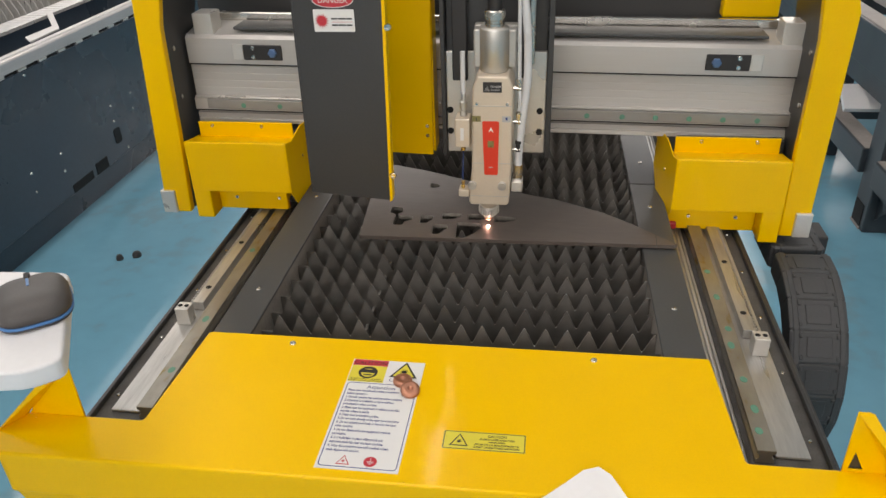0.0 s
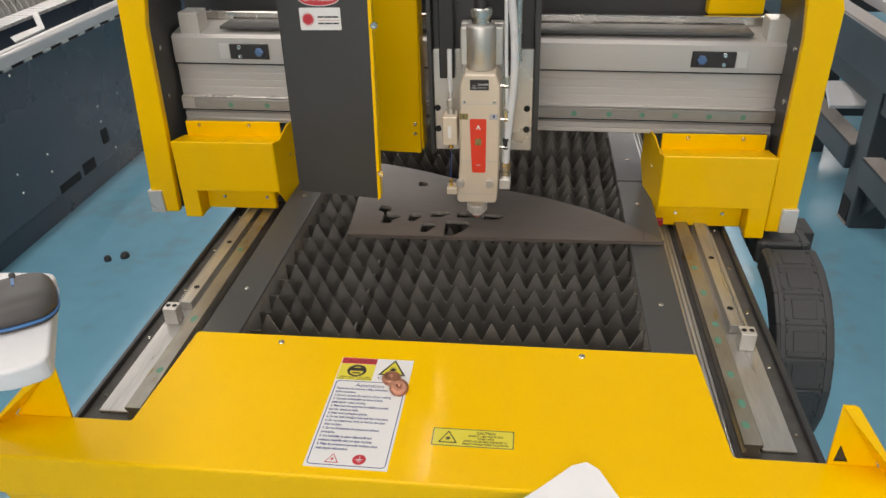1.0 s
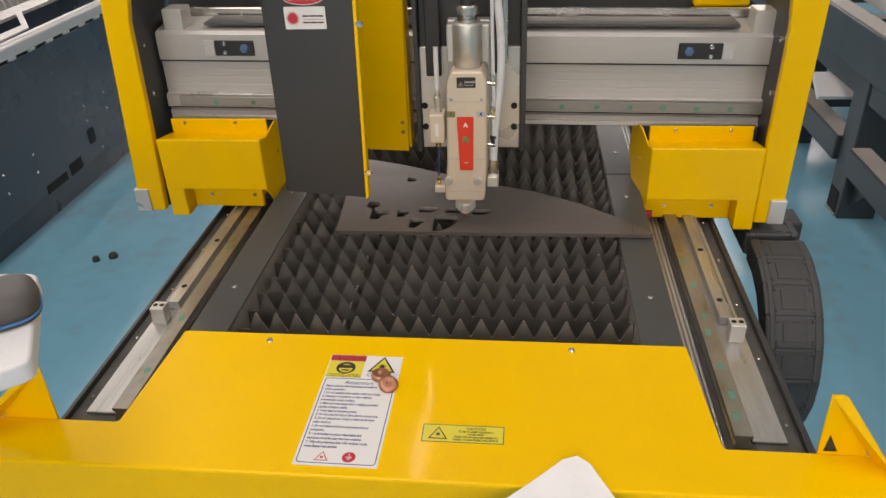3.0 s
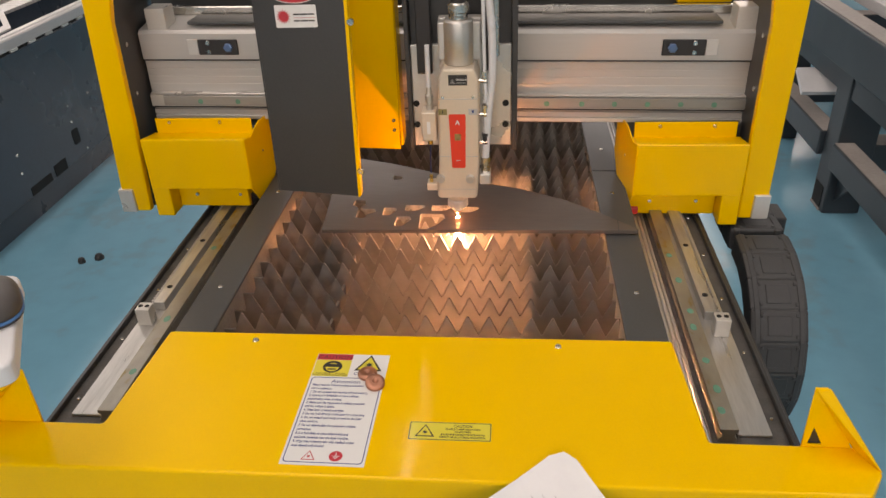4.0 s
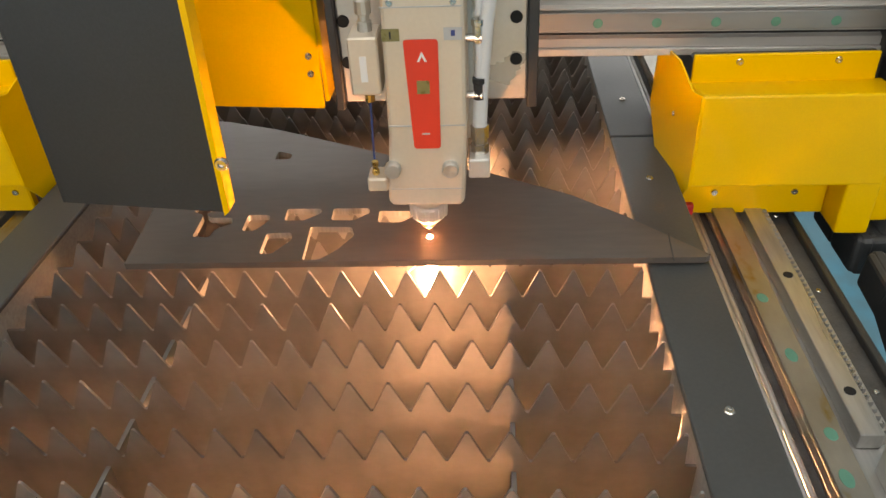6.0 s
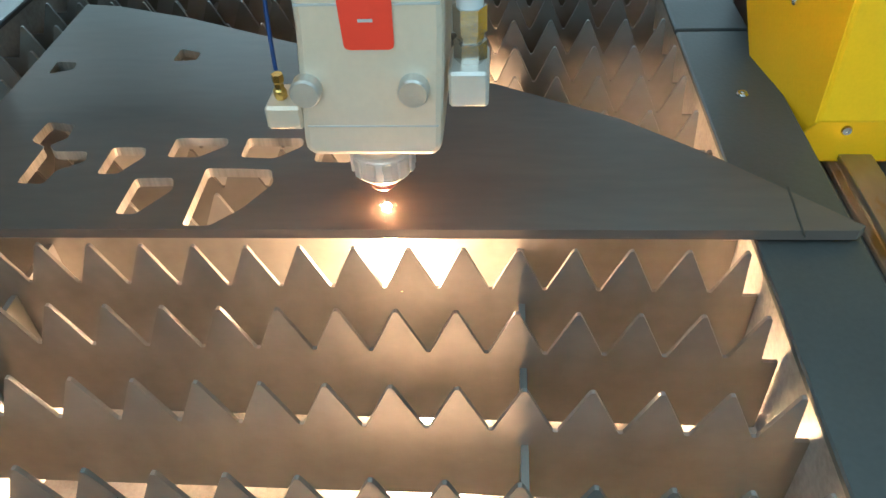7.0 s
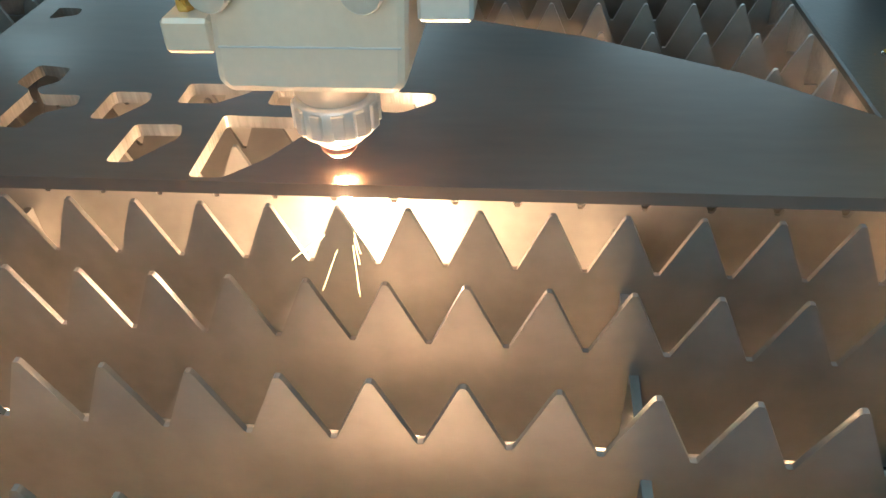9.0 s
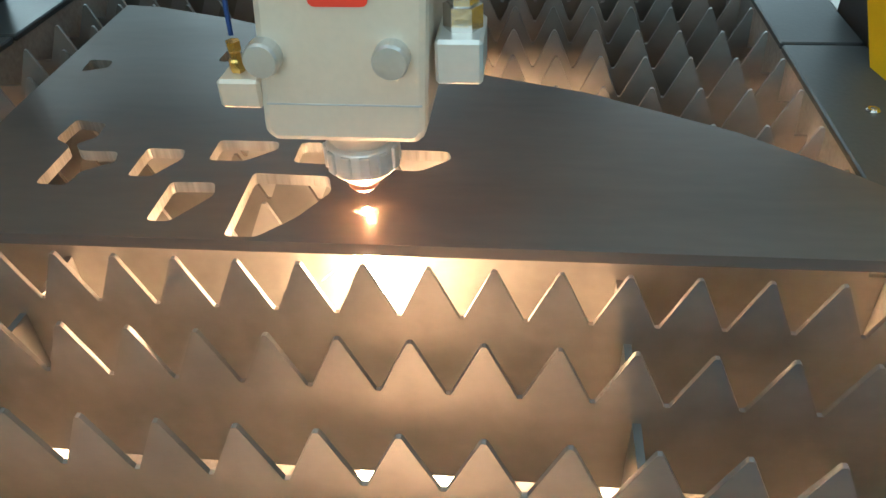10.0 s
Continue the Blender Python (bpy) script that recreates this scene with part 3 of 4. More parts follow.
part("scribe_line", box(fresh(), -0.0006, 0.0006, -0.024, 0.024, 0.7633, 0.7638, m=Matrix.Translation((0.3415, 0.341, 0)) @ Matrix.Rotation(radians(-4), 4, "Z")), DARK, work)

# ---------------------------------------------------------------- gantry (home: y offset 0)
gan = thing("gantry", "yellow gantry with a brushed aluminium cross beam over the bed", "gantry")
sec = [(0.585, 0.890), (0.579, 0.890), (0.579, 0.900), (0.585, 0.902), (0.585, 0.908), (0.572, 0.908), (0.572, 0.934), (0.585, 0.938)]
z = 0.942
while z < 1.0:
    sec += [(0.585, z), (0.5843, z + 0.0008), (0.5843, z + 0.0127), (0.585, z + 0.0135)]
    z += 0.0155
sec += [(0.585, 1.006), (0.578, 1.008), (0.578, 1.060), (0.585, 1.066), (0.66, 1.076), (0.70, 1.076), (0.70, 0.890)]
beam = part("cross_beam", prism(fresh(), sec, "x", -0.630, 0.606), ALU, gan, "extruded brushed aluminium cross beam")
part("beam_guide", box(fresh(), -0.60, 0.60, 0.566, 0.5718, 0.913, 0.934, 0.001, 1), GUIDE, gan, "linear guide on the beam")
part("beam_groove", box(fresh(), -0.629, 0.605, 0.5768, 0.5795, 1.0055, 1.0078), HOLE, gan, "dark joint line along the beam")
part("beam_groove", box(fresh(), -0.629, 0.605, 0.5712, 0.574, 0.9075, 0.9098), HOLE, gan, "dark joint line along the beam")
part("beam_edge", box(fresh(), -0.628, 0.604, 0.5705, 0.5835, 0.9355, 0.9385, 0.001, 1), ALUBAR, gan, "bright lower edge of the beam")
for x in (-0.52, -0.44, 0.20, 0.27, 0.335, 0.40, 0.465, 0.53):
    part("paint_dab", lathe(fresh(), [(0.0055, 0), (0.005, 0.0003)], (x, 0.566, 0.922), 14, TO_FRONT), MARKGREEN, gan, "dab of green marker paint")
part("beam_underside_strip", box(fresh(), -0.628, 0.604, 0.574, 0.60, 0.881, 0.8895, 0.001, 1), ALUBAR, gan)
part("top_rail", box(fresh(), -0.60, 0.60, 0.665, 0.68, 1.0765, 1.094, 0.002, 1), SILVER, gan, "bright upper guide rail")
part("top_cover_strip", box(fresh(), -0.53, 0.53, 0.595, 0.655, 1.074, 1.080, 0.001, 1), FRAME, gan)
for s in (-1, 1):
    ex = 0.572 if s > 0 else -0.591
    part("end_block", box(fresh(), ex - 0.0205, ex + 0.0205, 0.586, 0.635, 1.062, 1.108, 0.002), ALUBAR, gan, "pale cast end block")
    plx = 0.458 if s > 0 else -0.466
    br = part("sensor_plate", box(fresh(), plx - 0.041, plx + 0.041, 0.574, 0.5775, 1.018, 1.049, 0.001, 1), BLACK, gan, "black sensor plate with screws")
    part("label_plate", box(fresh(), plx + s * 0.053 - 0.011, plx + s * 0.053 + 0.011, 0.5755, 0.5778, 1.018, 1.049, 0.0005, 1), ALUBAR, br)
    bm = fresh()
    lathe(bm, [(0.0095, 0), (0.0095, 0.005), (0.007, 0.006)], (plx - s * 0.022, 0.574, 1.0335), 6, TO_FRONT)
    part("blue_bolt", bm, BLUEBOLT, br)
    for dz in (-0.009, 0.009):
        screw(br, plx + s * 0.02, 0.574, 1.0335 + dz, 0.005, 0.003, TO_FRONT)
# the beam hangs a little lower on its right end
for ob in gan.children:
    ob.matrix_local = Matrix.Rotation(radians(0.8), 4, "Y")
LEG_R = [(0.601, 0.704), (0.6535, 0.704), (0.6585, 1.14), (0.650, 1.168), (0.642, 1.30), (0.583, 1.30), (0.594, 1.157), (0.601, 1.09), (0.600, 0.884)]
LEG_L = [(-0.632, 0.712), (-0.690, 0.712), (-0.665, 1.13), (-0.663, 1.165), (-0.645, 1.30), (-0.592, 1.30), (-0.606, 1.165), (-0.616, 1.11), (-0.623, 0.897)]
for poly, s in ((LEG_R, 1), (LEG_L, -1)):
    part("leg_cover", prism(fresh(), poly, "y", 0.485, 0.503, 0.003, 2), YELLOW, gan, "yellow sheet steel leg cover")
    inner = [(x + s * 0.003 if z < 1.2 else x, z) for x, z in poly[5:]]
    outer = [(x - s * 0.004, z + 0.004) for x, z in poly[:5]]
    part("leg_side", prism(fresh(), outer + inner, "y", 0.503, 0.66, 0.002, 1), DARK, gan, "dark grey inner side of the leg")
    for z in (0.96, 1.06):
        xi = poly[8][0] + (poly[7][0] - poly[8][0]) * (z - poly[8][1]) / (poly[7][1] - poly[8][1])
        part("side_screw", lathe(fresh(), [(0.005, 0), (0.005, 0.002), (0.003, 0.003)], (xi + s * 0.003, 0.53, z), 12, Matrix.Rotation(radians(-90 * s), 4, "Y")), CHROME, gan)
    part("carriage_body", box(fresh(), min(s * 0.392, s * 0.60), max(s * 0.392, s * 0.60), 0.553, 0.74, 0.7095, 0.879, 0.003, 1), DARK, gan)
for x, z0 in ((0.641, 0.705), (-0.676, 0.712)):
    part("leg_foot_block", box(fresh(), x - 0.016, x + 0.016, 0.479, 0.545, z0, z0 + 0.052, 0.002), ALUBAR, gan, "grey end cap")
for s, x0, x1, zl, zt, zf in ((1, 0.385, 0.5965, 0.759, 0.8695, 0.6945), (-1, -0.6115, -0.3935, 0.770, 0.8825, 0.707)):
    inner, outer = (x0, x1) if s > 0 else (x1, x0)
    a, b = min(x0, x1), max(x0, x1)
    # box section whose top falls a little towards its upright rear flange
    part("carriage_cover", prism(fresh(), [(0.472, zl), (0.472, zt), (0.534, zt - 0.011), (0.541, zt - 0.011), (0.541, zl)], "x", a, b, 0.003, 2), YELLOW, gan, "yellow folded sheet carriage cover")
    fo = outer - s * 0.010
    part("cover_flange", box(fresh(), min(inner + s * 0.002, fo), max(inner + s * 0.002, fo), 0.5355, 0.5405, zt - 0.014, zt + 0.0205, 0.0012, 1), YELLOW, gan)
    # inner cheek, splayed towards the bed
    bm = fresh()
    prism(bm, [(0.4735, zl), (0.4735, zt - 0.001), (0.50, zt - 0.006), (0.545, zt + 0.012), (0.61, zt + 0.012), (0.618, zt - 0.07), (0.55, zl - 0.055), (0.514, zl - 0.055)], "x", inner - 0.0012, inner + 0.0012)
    for v in bm.verts:
        v.co.x -= s * 0.155 * (v.co.y - 0.4735) - s * 0.0006
    part("cover_cheek", bm, YELLOW, gan, "splayed yellow inner cheek")
    screw(gan, inner - s * 0.011, 0.54, zl + 0.06, 0.003, 0.0015, Matrix.Rotation(radians(-90 * s), 4, "Y"))
    k0, k1 = sorted((inner + (0.001 if s > 0 else -0.026), outer - s * 0.038))
    part("cover_skirt", box(fresh(), k0, k1, 0.512, 0.5405, zf + 0.0045, zl + 0.002, 0.002, 1), YELLOW, gan)
    fx = sorted((outer, outer - s * 0.0375))
    part("cover_foot", box(fresh(), fx[0], fx[1], 0.4725, 0.5405, zf, zl + 0.004, 0.003), YELLOW, gan)
    for f in (0.245, 0.745):
        screw(gan, a + (b - a) * (f if s > 0 else f - 0.06), 0.5355, zt + 0.012, 0.0042, 0.002, TO_FRONT)
    for f in (0.20, 0.64):
        screw(gan, (a if s > 0 else a + 0.035) + (b - a) * f, 0.512, zl - 0.030, 0.0042, 0.002, TO_FRONT)
    part("bearing_block", box(fresh(), s * 0.440 - 0.022, s * 0.440 + 0.022, 0.522, 0.60, 0.7075, 0.735, 0.002, 1), SILVER, gan)
    part("rail_wiper", box(fresh(), s * 0.395 - 0.01, s * 0.395 + 0.01, 0.505, 0.52, 0.700, 0.716, 0.003), REDCAP, gan, "red rubber rail wiper")
# dark cover and yellow hood behind the beam
part("rear_cover", box(fresh(), -0.68, 0.60, 0.80, 0.84, 0.90, 1.35, 0.004), DARK, gan, "dark rear cable cover")
part("rear_hood", box(fresh(), 0.488, 0.601, 0.76, 0.795, 1.069, 1.35, 0.004), YELLOW, gan, "yellow rear hood")
part("rear_cable_edge", box(fresh(), -0.60, 0.49, 0.70, 0.7995, 0.90, 1.0, 0.003), DARK, gan)

# cable chain hanging beside the gantry leg
chain = thing("cable_chain", "black plastic cable drag chain curving down beside the bed", "cable chain")
R, cy, cz = 0.18, 0.43, 0.485
link = fresh()
box(link, 0, 0.104, -0.031, 0.031, -0.024, 0.024, 0.005, 2)
LINKMAT = material("dusty_black_plastic", (0.038, 0.040, 0.042), 0.5, var=0.25, scale=9, fine=200, bump=0.012)
for x in (0.012, 0.092):
    box(link, x - 0.008, x + 0.008, -0.034, 0.034, -0.0252, 0.0252, 0.004, 1)
box(link, 0.030, 0.074, -0.019, 0.019, 0.0235, 0.0250, 0.001, 1)
for x in (0.020, 0.084):
    for y in (-0.02, 0.02):
        box(link, x - 0.003, x + 0.003, y - 0.004, y + 0.004, 0.0235, 0.0262, 0.001, 1)
first = part("link", link, LINKMAT, chain)
spots = [(0.56 - i * 0.062, cz + R, 0) for i in range(2)]
for i in range(11):
    a = math.pi * (0.03 + 0.94 * i / 10)
    spots.append((cy - R * math.sin(a), cz + R * math.cos(a), math.degrees(a)))
spots += [(cy + 0.06 + i * 0.062, cz - R, 180) for i in range(10)]
for i, (y, z, a) in enumerate(spots):
    ob = first if i == 0 else new("link", first.data)
    ob.parent = chain
    ob.matrix_local = pose(0.586, y, z, a, 0, 0)
part("end_bracket", box(fresh(), 0.612, 0.716, 0.53, 0.60, cz + R - 0.03, cz + R + 0.015, 0.003), BLACK, chain)
part("cable_tray", box(fresh(), 0.60, 0.73, 0.40, 1.20, cz - R - 0.045, cz - R - 0.028, 0.002), DARK, chain)
part("tray_leg", box(fresh(), 0.64, 0.69, 0.9, 0.95, FZ, cz - R - 0.045, 0.002), DARK, chain)
part("tray_leg", box(fresh(), 0.64, 0.69, 0.45, 0.5, FZ, cz - R - 0.045, 0.002), DARK, chain)

# ---------------------------------------------------------------- laser head and its slide (home: nozzle over x 0.030, y 0.370)
head = thing("laser_cutter_carriage", "champagne metal laser cutting unit with an orange red label", "laser cutter")
HX, HY = 0.030, 0.370
# slide plate and black guards
part("slide_plate", box(fresh(), -0.052, 0.130, 0.430, 0.440, 0.893, 1.085, 0.0015, 1), ALUBAR, head, "pale aluminium slide plate")
for x0, x1 in ((-0.0605, -0.0525), (0.1305, 0.1405)):
    part("slide_guard", box(fresh(), x0, x1, 0.420, 0.50, 0.888, 1.40, 0.001, 1), DARK, head, "black folded guard")
part("slide_back", box(fresh(), -0.0515, 0.1295, 0.441, 0.52, 0.92, 1.40, 0.001, 1), DARK, head)
for x0, x1 in ((-0.039, -0.012), (0.076, 0.094)):
    part("dark_insert", box(fresh(), x0, x1, 0.418, 0.4295, 1.035, 1.40, 0.002, 1), BLACK, head)
part("carriage_back", box(fresh(), -0.06, 0.14, 0.5205, 0.565, 0.94, 1.10, 0.002, 1), DARK, head)
for x in (-0.046, 0.1195):
    for z in (0.935, 0.976):
        part("socket_screw", lathe(fresh(), [(0.006, 0), (0.006, 0.0015)], (x, 0.430, z), 16, TO_FRONT), HOLE, head, "black socket screw")
# body: tapered front with chamfered shoulders
bodyp = [(-0.0032, 0.833), (0.001, 0.828), (0.066, 0.828), (0.0698, 0.833), (0.0735, 0.90), (0.0745, 1.050), (0.0665, 1.070), (0.0135, 1.070), (0.0055, 1.050), (0.0025, 0.90)]
body = part("body", prism(fresh(), bodyp, "y", 0.332, 0.408, 0.0035, 2), HEADM, head, "champagne anodised head housing")
for z in (1.018, 0.912):
    part("seam", box(fresh(), 0.004, 0.072, 0.3312, 0.3325, z - 0.0005, z + 0.0005), GREYPRINT, body)
part("lower_seam", box(fresh(), 0.001, 0.0685, 0.3314, 0.405, 0.8468, 0.8474), GREYPRINT, body)
part("back_block", box(fresh(), 0.002, 0.078, 0.4085, 0.4295, 0.86, 1.138, 0.003), ALUBAR, head)
# label with a tapered outline
FM = Matrix.Translation((0, 0.3312, 0)) @ Matrix.Rotation(radians(90), 4, "X")
red = flat("orange_label", [rounded([(0.0220, 0.991), (0.0515, 0.991), (0.0495, 0.890), (0.0255, 0.890)], 0.003, 3)], 0, 0.0008, RED, head, FM, "orange red printed label")
flat("label_window", [rounded(rect(0.0315, 0.0425, 0.943, 0.955), 0.001)], 0.0008, 0.0014, OLIVE, red, FM)
flat("arrow_mark", [[(0.033, 0.972), (0.035, 0.972), (0.0372, 0.9765), (0.0394, 0.972), (0.0414, 0.972), (0.0372, 0.981)]], 0.0008, 0.0012, LABELW, red, FM)
flat("small_bar", [rect(0.0335, 0.0405, 0.904, 0.9055)], 0.0008, 0.0012, GREYPRINT, red, FM)
bl = flat("black_label", [rect(0.0235, 0.0555, 1.0425, 1.0605)], 0, 0.0008, BLACKPRINT, head, FM, "small black warning label")
warning_triangle(bl, FM @ Matrix.Translation((0.0305, 1.0455, 0.0008)), 0.009, GREYPRINT, BLACKPRINT)
text("danger_word", "DANGER", 0.0046, FM @ Matrix.Translation((0.0365, 1.051, 0.0009)), LABELW, bl)
flat("small_bar", [rect(0.0365, 0.052, 1.0465, 1.0475)], 0.0008, 0.0010, GREYPRINT, bl, FM)
for x in (0.013, 0.065):
    screw(body, x, 0.332, 1.0215, 0.003, 0.0015, TO_FRONT)
flat("notice_label", [rect(0.0045, 0.0195, 0.990, 1.0005)], 0, 0.0006, OLIVE, body, FM, "small brass notice label")
flat("notice_mark", [rect(0.0110, 0.0125, 0.992, 0.9985)], 0.0006, 0.0009, BLACKPRINT, body, FM)
flat("notice_label", [rect(0.0565, 0.0718, 0.990, 1.0005)], 0, 0.0006, GREYPRINT, body, FM, "small silver notice label")
flat("notice_mark", [rect(0.0625, 0.0660, 0.9935, 0.9985)], 0.0006, 0.0009, BLUEPRINT, body, FM)
for x in (0.005, 0.0585):
    k = part("clamp_knob", lathe(fresh(), [(0.0068, 0), (0.0076, 0.001), (0.0076, 0.009), (0.0068, 0.0105), (0.0025, 0.0105)], (x - 0.001, 0.334, 0.8695), 28, TO_FRONT), SATIN, head, "round turned clamp knob")
# nozzle stack
NX = HX + 0.001
smooth(part("nozzle_cone", lathe(fresh(), [(0.0150, 0.0), (0.0165, 0.002), (0.0215, 0.014), (0.0225, 0.019)], (NX, HY, 0.8105), 40), HEADM, head, "champagne tapered nozzle seat"))
smooth(part("nozzle_collar", lathe(fresh(), [(0.0125, 0.0), (0.0160, 0.001), (0.0176, 0.004), (0.0178, 0.016), (0.0166, 0.018)], (NX, HY, 0.7925), 40), ALUBAR, head, "ribbed steel nozzle nut"))
for i in range(12):
    a = 2 * math.pi * (i + 0.5) / 12
    part("grip", box(fresh(), 0.0172, 0.0192, -0.0027, 0.0027, 0.7965, 0.8085, 0.0005, 1, m=Matrix.Translation((NX, HY, 0)) @ Matrix.Rotation(a, 4, "Z")), ALUBAR, head)
smooth(part("ceramic_ring", lathe(fresh(), [(0.0085, 0.0), (0.0112, 0.002), (0.0120, 0.0055)], (NX, HY, 0.787), 32), LABELW, head, "pale ceramic ring"))
smooth(part("nozzle_tip", lathe(fresh(), [(0.0026, 0.0), (0.0052, 0.0008), (0.0078, 0.0035), (0.0086, 0.0070)], (HX, HY, 0.7800), 32), COPPER, head, "copper nozzle tip"))
# collimator and connector
smooth(part("collimator", lathe(fresh(), [(0.0235, 0), (0.0250, 0.002), (0.0250, 0.071), (0.0240, 0.074)], (0.040, 0.370, 1.070), 40), SATIN, head, "bright turned collimator sleeve"))
part("sensor_block", box(fresh(), 0.003, 0.077, 0.383, 0.4085, 1.070, 1.136, 0.003), ALUBAR, head)
bm = fresh()
lathe(bm, [(0.0155, 0), (0.0165, 0.003), (0.0165, 0.006), (0.0145, 0.0075), (0.0145, 0.011), (0.0175, 0.013), (0.0175, 0.026), (0.0155, 0.028)], (0.0405, 0.370, 1.144), 32)
for i in range(28):
    a = 2 * math.pi * i / 28
    box(bm, 0.0172, 0.0182, -0.0011, 0.0011, 1.158, 1.169, m=Matrix.Translation((0.0405, 0.370, 0)) @ Matrix.Rotation(a, 4, "Z"))
part("fibre_connector", bm, SILVER, head, "knurled fibre connector")
tube("fibre_cable", [(0.0405, 0.37, 1.17), (0.0405, 0.37, 1.22), (0.041, 0.372, 1.28), (0.043, 0.38, 1.40)], 0.0125, BLACK, head, "black fibre cable sleeve")
# left side: gas fitting, small sensor box, blue lead
lb = part("sensor_box", box(fresh(), -0.0265, -0.0005, 0.335, 0.372, 0.940, 0.992, 0.0015, 1), HEADM, head, "small champagne sensor box")
flat("serial_label", [rect(-0.017, -0.011, 0.953, 0.976)], 0, 0.0006, LABELW, lb, Matrix.Translation((0, 0.3348, 0)) @ Matrix.Rotation(radians(90), 4, "X"))
part("gas_fitting", lathe(fresh(), [(0.0065, 0), (0.0065, 0.008), (0.005, 0.009), (0.005, 0.014), (0.0072, 0.015), (0.0072, 0.026), (0.005, 0.028), (0.004, 0.040)], (-0.013, 0.355, 0.992), 12), SATIN, head, "steel gas fitting")
part("gas_tube", lathe(fresh(), [(0.0042, 0), (0.0042, 0.075)], (-0.0135, 0.357, 1.03), 12), HOSE, head)
part("lead_plug", lathe(fresh(), [(0.0045, 0), (0.0045, 0.012)], (-0.014, 0.352, 0.928), 10), BRASS, head)
tube("blue_lead", [(-0.014, 0.352, 0.93), (-0.0145, 0.350, 0.905), (-0.0148, 0.346, 0.892), (-0.0148, 0.346, 0.872)], 0.0011, BLUETUBE, head, "thin blue sensor lead")
part("lead_socket", box(fresh(), -0.0222, -0.0028, 0.336, 0.362, 0.842, 0.8555, 0.0015, 1), HEADM, head)
part("brass_connector", lathe(fresh(), [(0.0030, 0), (0.0036, 0.001), (0.0036, 0.005), (0.0026, 0.006), (0.0026, 0.009), (0.0032, 0.010), (0.0032, 0.014)], (-0.0148, 0.346, 0.8555), 6), BRASS, head, "gold coaxial connector")
# right side: bracket, elbow fittings and hoses
part("hose_block", box(fresh(), 0.0738, 0.0938, 0.338, 0.37, 0.854, 0.8735, 0.0015, 1), ALUBAR, head, "small aluminium hose block")
part("hose_nut", lathe(fresh(), [(0.0085, 0), (0.0085, 0.010), (0.0068, 0.0105), (0.0068, 0.014), (0.0085, 0.0145), (0.0085, 0.028)], (0.0845, 0.354, 0.8735), 6), SILVER, head)
tube("white_hose", [(0.0845, 0.354, 0.900), (0.0875, 0.353, 0.97), (0.0975, 0.353, 1.03), (0.0985, 0.354, 1.10), (0.094, 0.356, 1.17), (0.084, 0.36, 1.24), (0.078, 0.37, 1.40)], 0.0068, HOSE, head, "translucent white gas hose")
for z in (1.045, 0.985, 0.933):
    part("elbow_fitting", lathe(fresh(), [(0.0035, 0), (0.0035, 0.008), (0.0048, 0.008), (0.0048, 0.014)], (0.0735, 0.350, z), 12, TO_SIDE), CHROME, head, "chrome elbow fitting")
    part("elbow_top", lathe(fresh(), [(0.0048, 0), (0.0048, 0.014), (0.0058, 0.015), (0.0058, 0.020)], (0.0845, 0.350, z - 0.004), 12), CHROME if z != 0.933 else BLACK, head)
tube("thin_tube", [(0.0845, 0.350, 1.06), (0.0835, 0.349, 1.12), (0.081, 0.352, 1.20), (0.083, 0.36, 1.40)], 0.0032, HOSE, head)
tube("thin_tube", [(0.0845, 0.350, 0.95), (0.086, 0.348, 0.965), (0.0845, 0.349, 0.98)], 0.003, HOSE, head)
tube("thin_tube", [(0.0845, 0.350, 1.005), (0.087, 0.347, 1.025), (0.0845, 0.349, 1.04)], 0.003, HOSE, head)
part("rear_post", lathe(fresh(), [(0.006, 0), (0.006, 0.33)], (0.1025, 0.41, 1.07), 12), SILVER, head)
part("thumb_wheel", lathe(fresh(), [(0.010, 0), (0.011, 0.002), (0.011, 0.008), (0.010, 0.010)], (0.078, 0.395, 1.105), 20, TO_SIDE), BLACK, head)
# dark front guard on the left of the head with yellow folded edge, and yellow cover behind
grd = part("front_guard", prism(fresh(), [(-0.2717, 0.880), (-0.1343, 0.8687), (-0.1220, 1.403), (-0.2674, 1.403)], "y", 0.2591, 0.2619), DARK, head, "tall dark grey guard panel")
part("guard_edge", prism(fresh(), [(-0.1340, 0.8668), (-0.1291, 0.8706), (-0.1164, 1.403), (-0.1219, 1.403)], "y", 0.2558, 0.2742), YELLOW, grd, "yellow folded guard edge")
part("guard_side", prism(fresh(), [(-0.2745, 0.880), (-0.2720, 0.880), (-0.2677, 1.403), (-0.2703, 1.403)], "y", 0.2591, 0.4017), DARK, grd)
for x, z in ((-0.1187, 1.1698), (-0.1253, 0.9178)):
    screw(grd, x, 0.2558, z, 0.0061, 0.0038, TO_FRONT)
yc = part("inner_cover", prism(fresh(), [(-0.250, 0.862), (-0.092, 0.8555), (-0.084, 1.40), (-0.245, 1.40)], "y", 0.498, 0.503, 0.001, 1), YELLOW, head, "yellow inner cover panel")
part("cover_fold", box(fresh(), -0.0915, -0.0865, 0.503, 0.55, 0.862, 1.35, 0.001, 1), YELLOW, yc)
for z in (0.897, 0.917):
    screw(yc, -0.102, 0.498, z, 0.004, 0.002, TO_FRONT)
GM = Matrix.Translation((0, 0.2588, 0)) @ Matrix.Rotation(radians(90), 4, "X")
st = flat("laser_warning_label", [rounded(rect(-0.2367, -0.1711, 1.1618, 1.1963), 0.002)], 0, 0.0006, LABELW, grd, GM, "white laser warning label")
star = []
